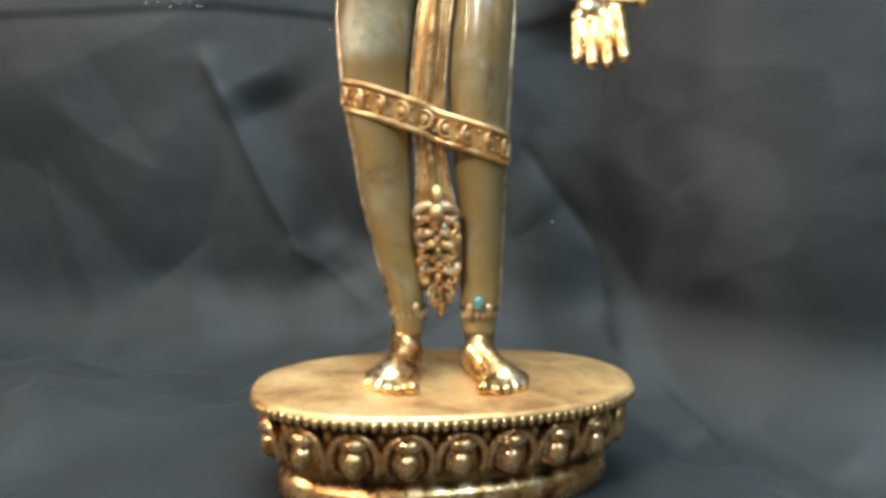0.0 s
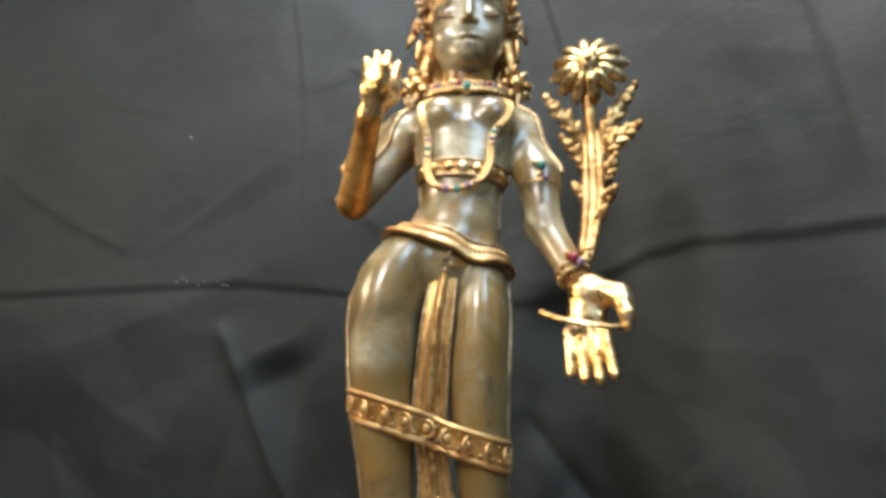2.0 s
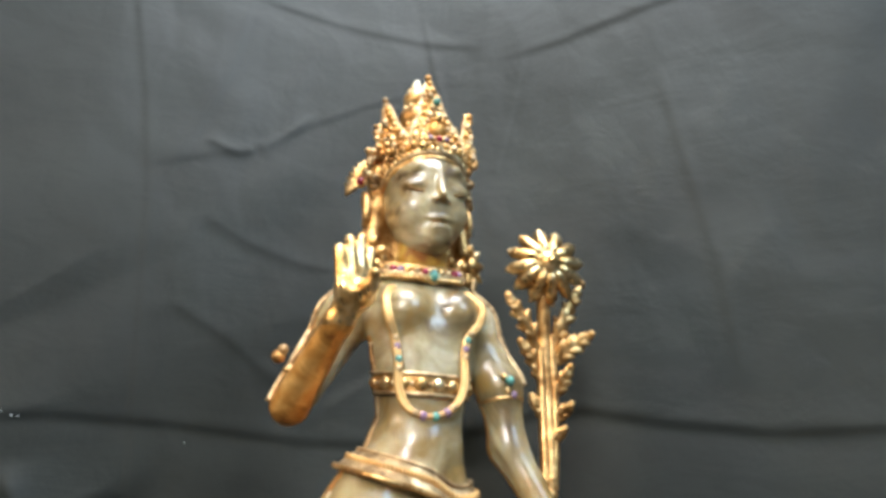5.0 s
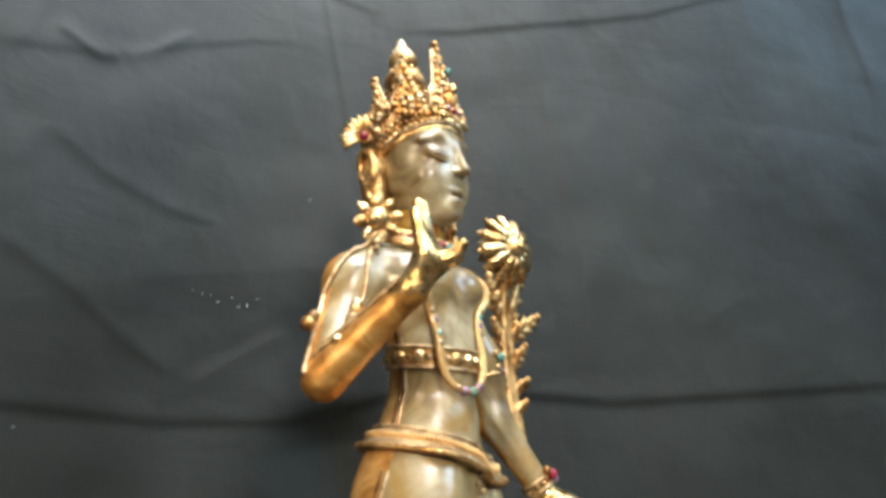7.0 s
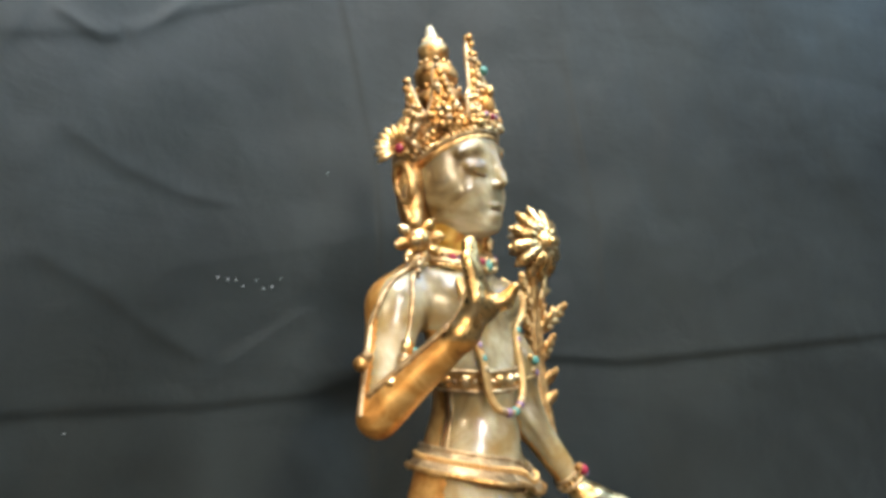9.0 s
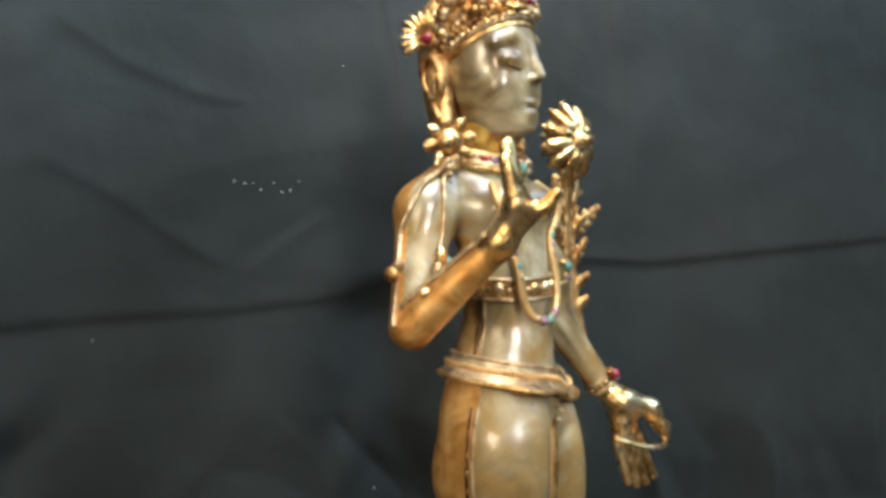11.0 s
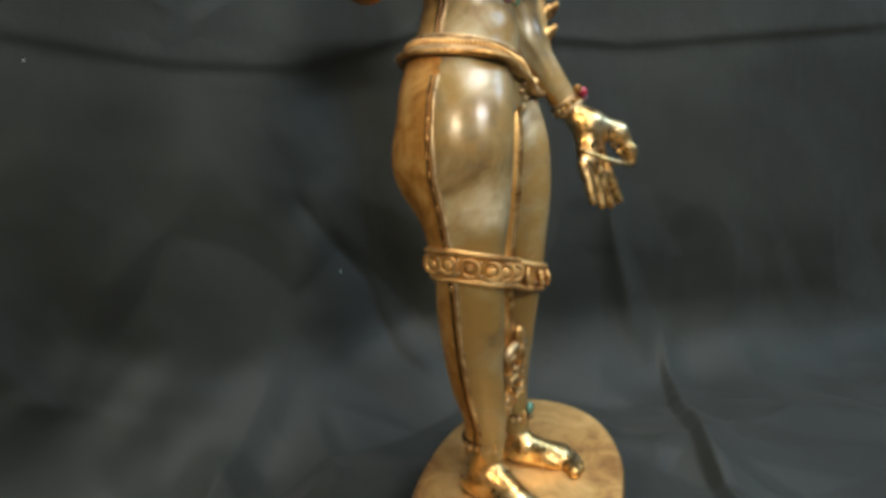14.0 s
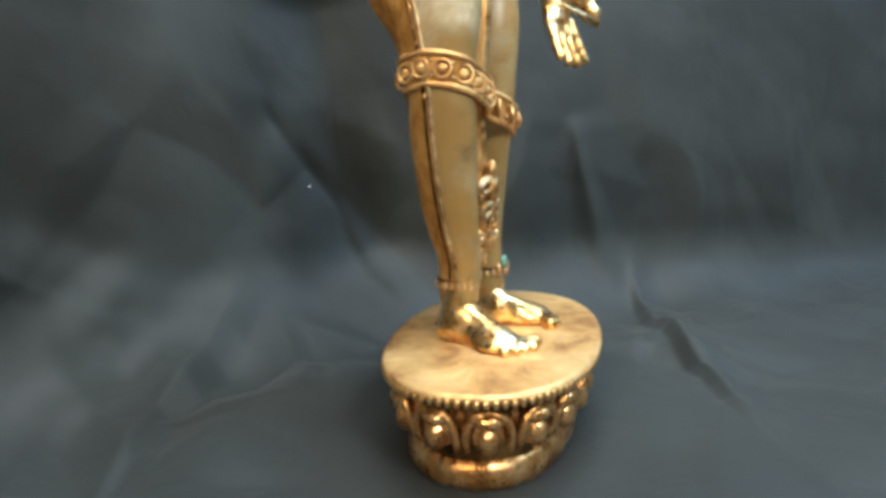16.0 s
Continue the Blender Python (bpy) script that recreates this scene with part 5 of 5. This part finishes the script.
# ---- gilded flower beside the arm ----
def make_flower():
    flower = new("gilded_flower")
    flower.location = (0.086, 0.052, 0.366)
    tagged(flower, "gilded metal flower on a leafy stem beside the statue's arm", "flower")
    bpy.context.view_layer.update()
    inv = np.array(flower.location)

    def piece(name, b, mat, label=""):
        v, f, m = b.arrays()
        return link_mesh(name, v - inv, f, [mat], parent=flower, label=label)

    line = smooth_line([(0.0830, 0.0500, 0.3640), (0.0895, 0.0575, 0.3830), (0.0950, 0.0680, 0.4150), (0.0975, 0.0735, 0.4500), (0.0975, 0.0745, 0.4850), (0.0960, 0.0740, 0.5120)], 40)
    b = Build()
    tube(b, line, np.linspace(0.0034, 0.0052, 40), 0, 8)
    tube(b, smooth_line([line[2] + (0.003, 0, 0), line[16] + (0.0050, -0.001, 0), line[28] + (0.0045, -0.001, 0)], 30), 0.0032, 0, 8)
    tube(b, smooth_line([line[3] - (0.003, 0, 0), line[14] - (0.0050, 0.001, 0), line[26] - (0.0045, 0.001, 0)], 30), 0.0032, 0, 8)
    for k, r in ((1, 0.0058), (5, 0.0052)):
        ball(b, line[k], (r, r, r * 0.7), 0)
    piece("stem", b, WORN)
    # petals
    c = np.array((0.0972, 0.0665, 0.5225))
    m = basis((-0.24, -0.95, 0.10))
    for j in range(12):
        a = 2 * math.pi * j / 12 + 0.12
        d = m[:, 0] * math.cos(a) + m[:, 1] * math.sin(a)
        b = Build()
        p = [c + d * 0.0060 + m[:, 2] * 0.0030, c + d * 0.012 + m[:, 2] * 0.0020, c + d * 0.0215 - m[:, 2] * 0.0035, c + d * 0.0268 - m[:, 2] * 0.0072]
        tube(b, smooth_line(p, 12), np.array([0.45, 0.58, 0.70, 0.82, 0.92, 1, 1, 1, 1, 0.98, 0.90, 0.66]) * 0.0052, 0, 10, 0.85)
        ball(b, p[-1] + d * 0.0012, 0.0022, 0)
        piece("petal", b, GOLD)
    for j in range(9):
        a = 2 * math.pi * j / 9
        d = m[:, 0] * math.cos(a) + m[:, 1] * math.sin(a)
        b = Build()
        p = [c + d * 0.0040 - m[:, 2] * 0.006, c + d * 0.0150 - m[:, 2] * 0.0100, c + d * 0.0190 - m[:, 2] * 0.0180]
        tube(b, smooth_line(p, 10), np.array([0.5, 0.7, 0.85, 0.95, 1, 1, 0.95, 0.8, 0.6, 0.3]) * 0.0046, 0, 8, 0.7)
        piece("sepal", b, TARNISH, "tarnished lower petal")
    b = Build()
    ball(b, c + m[:, 2] * 0.0050, (0.0090, 0.0090, 0.0056), 0, m)
    for j in range(9):
        a = 2 * math.pi * j / 9
        ball(b, c + m[:, 2] * 0.0050 + (m[:, 0] * math.cos(a) + m[:, 1] * math.sin(a)) * 0.0074, 0.0023, 0)
    ball(b, c + m[:, 2] * 0.0100, 0.0034, 0)
    piece("boss", b, GOLD)
    b = Build()
    tube(b, np.array([line[-1] + (0, 0, -0.006), line[-1], c - m[:, 2] * 0.004]), np.array([0.0045, 0.0075, 0.0090]), 0, 10)
    piece("calyx", b, TARNISH, "dark calyx under the petals")

    def leaf(root, mid, tip, w):
        b = Build()
        ln = smooth_line([root, mid, tip], 18)
        t = np.linspace(0, 1, 18)
        tube(b, ln, 0.0034 * (1 - 0.45 * t), 0, 6)
        tube(b, ln, 0.0012 + w * 0.85 * np.sin(math.pi * (0.12 + 0.84 * t)), 0, 8, 0.5)
        axis = ln[-1] - ln[0]
        side = np.cross(axis, (0.1, -1, 0.2))
        side /= np.linalg.norm(side)
        for k in range(3, 18, 2):
            for sgn in (-1, 1):
                tg = ln[min(k + 1, 17)] - ln[k - 1]
                tg /= np.linalg.norm(tg)
                ln_w = w * math.sin(math.pi * (0.18 + 0.80 * t[k])) + 0.001
                e = ln[k] + sgn * side * ln_w * 1.1 + tg * ln_w * 1.3 + np.cross(side, tg) * ln_w * (0.45 if k % 4 == 1 else -0.45)
                tube(b, smooth_line([ln[k], (ln[k] + e) / 2 + tg * 0.0006, e], 6), np.array([1.0, 1.05, 1.0, 0.85, 0.6, 0.2]) * (0.0028 + 0.10 * w), 0, 6, 0.8)
        ball(b, ln[-1], (0.0018, 0.0018, 0.0024), 0)
        piece("leaf", b, WORN)

    leaf((0.1010, 0.0735, 0.4560), (0.1130, 0.0740, 0.4800), (0.1330, 0.0765, 0.5120), 0.0055)
    leaf((0.1010, 0.0730, 0.4480), (0.1120, 0.0690, 0.4600), (0.1290, 0.0620, 0.4720), 0.0060)
    leaf((0.0940, 0.0735, 0.4560), (0.0820, 0.0720, 0.4770), (0.0650, 0.0670, 0.4960), 0.0055)
    leaf((0.0940, 0.0730, 0.4350), (0.0870, 0.0725, 0.4520), (0.0760, 0.0700, 0.4650), 0.0040)
    leaf((0.1010, 0.0720, 0.4250), (0.1060, 0.0690, 0.4350), (0.1120, 0.0640, 0.4480), 0.0040)
    leaf((0.0930, 0.0680, 0.4100), (0.0880, 0.0680, 0.4200), (0.0830, 0.0680, 0.4270), 0.0032)
    leaf((0.0985, 0.0690, 0.4080), (0.1030, 0.0660, 0.4150), (0.1090, 0.0610, 0.4220), 0.0034)
    leaf((0.0930, 0.0640, 0.3960), (0.0970, 0.0610, 0.4010), (0.1010, 0.0580, 0.4060), 0.0024)
    return flower


make_flower()

# thin gilded hoop held by the lowered hand
b = Build()
hoop = smooth_line([(0.0500, 0.0140, 0.3255), (0.0620, 0.0000, 0.3190), (0.0780, -0.0080, 0.3150), (0.0900, -0.0070, 0.3145), (0.0985, 0.0020, 0.3180), (0.0990, 0.0110, 0.3260)], 40)
tube(b, hoop, 0.0019, 0, 8, 0.8)
ball(b, hoop[0], (0.0022, 0.0022, 0.0024), 0)
v, f, m = b.arrays()
tagged(link_mesh("bangle", v, f, [GOLD]), "thin open gilded hoop held in the lowered hand", "bangle")

# specks of lint on the cloth
rng = random.Random(9)
b = Build()
specks = [(-0.375 + 0.0075 * k + rng.uniform(-0.003, 0.003), 0.362 + rng.uniform(-0.006, 0.006)) for k in range(9)]
specks += [(-0.066 + 0.0085 * k + rng.uniform(-0.003, 0.003), 0.440 + rng.uniform(-0.006, 0.006)) for k in range(8)]
specks += [(rng.uniform(-0.6, 0.5), rng.uniform(0.08, 0.6)) for _ in range(7)]
for u0, s0 in specks:
    p, w = hang_line(np.array([u0]))
    r = rng.uniform(0.0003, 0.0008)
    ball(b, (p[0, 0] + w[0, 1] * 0.005, p[0, 1] - w[0, 0] * 0.005, GROUND + s0), (r, 0.0015, r * 1.3), 0, np.array([[w[0, 0], w[0, 1], 0], [w[0, 1], -w[0, 0], 0], [0, 0, 1]]).T)
v, f, m = b.arrays()
tagged(link_mesh("lint", v, f, [LINT]), "pale specks of lint clinging to the black cloth", "lint", kind="stuff")
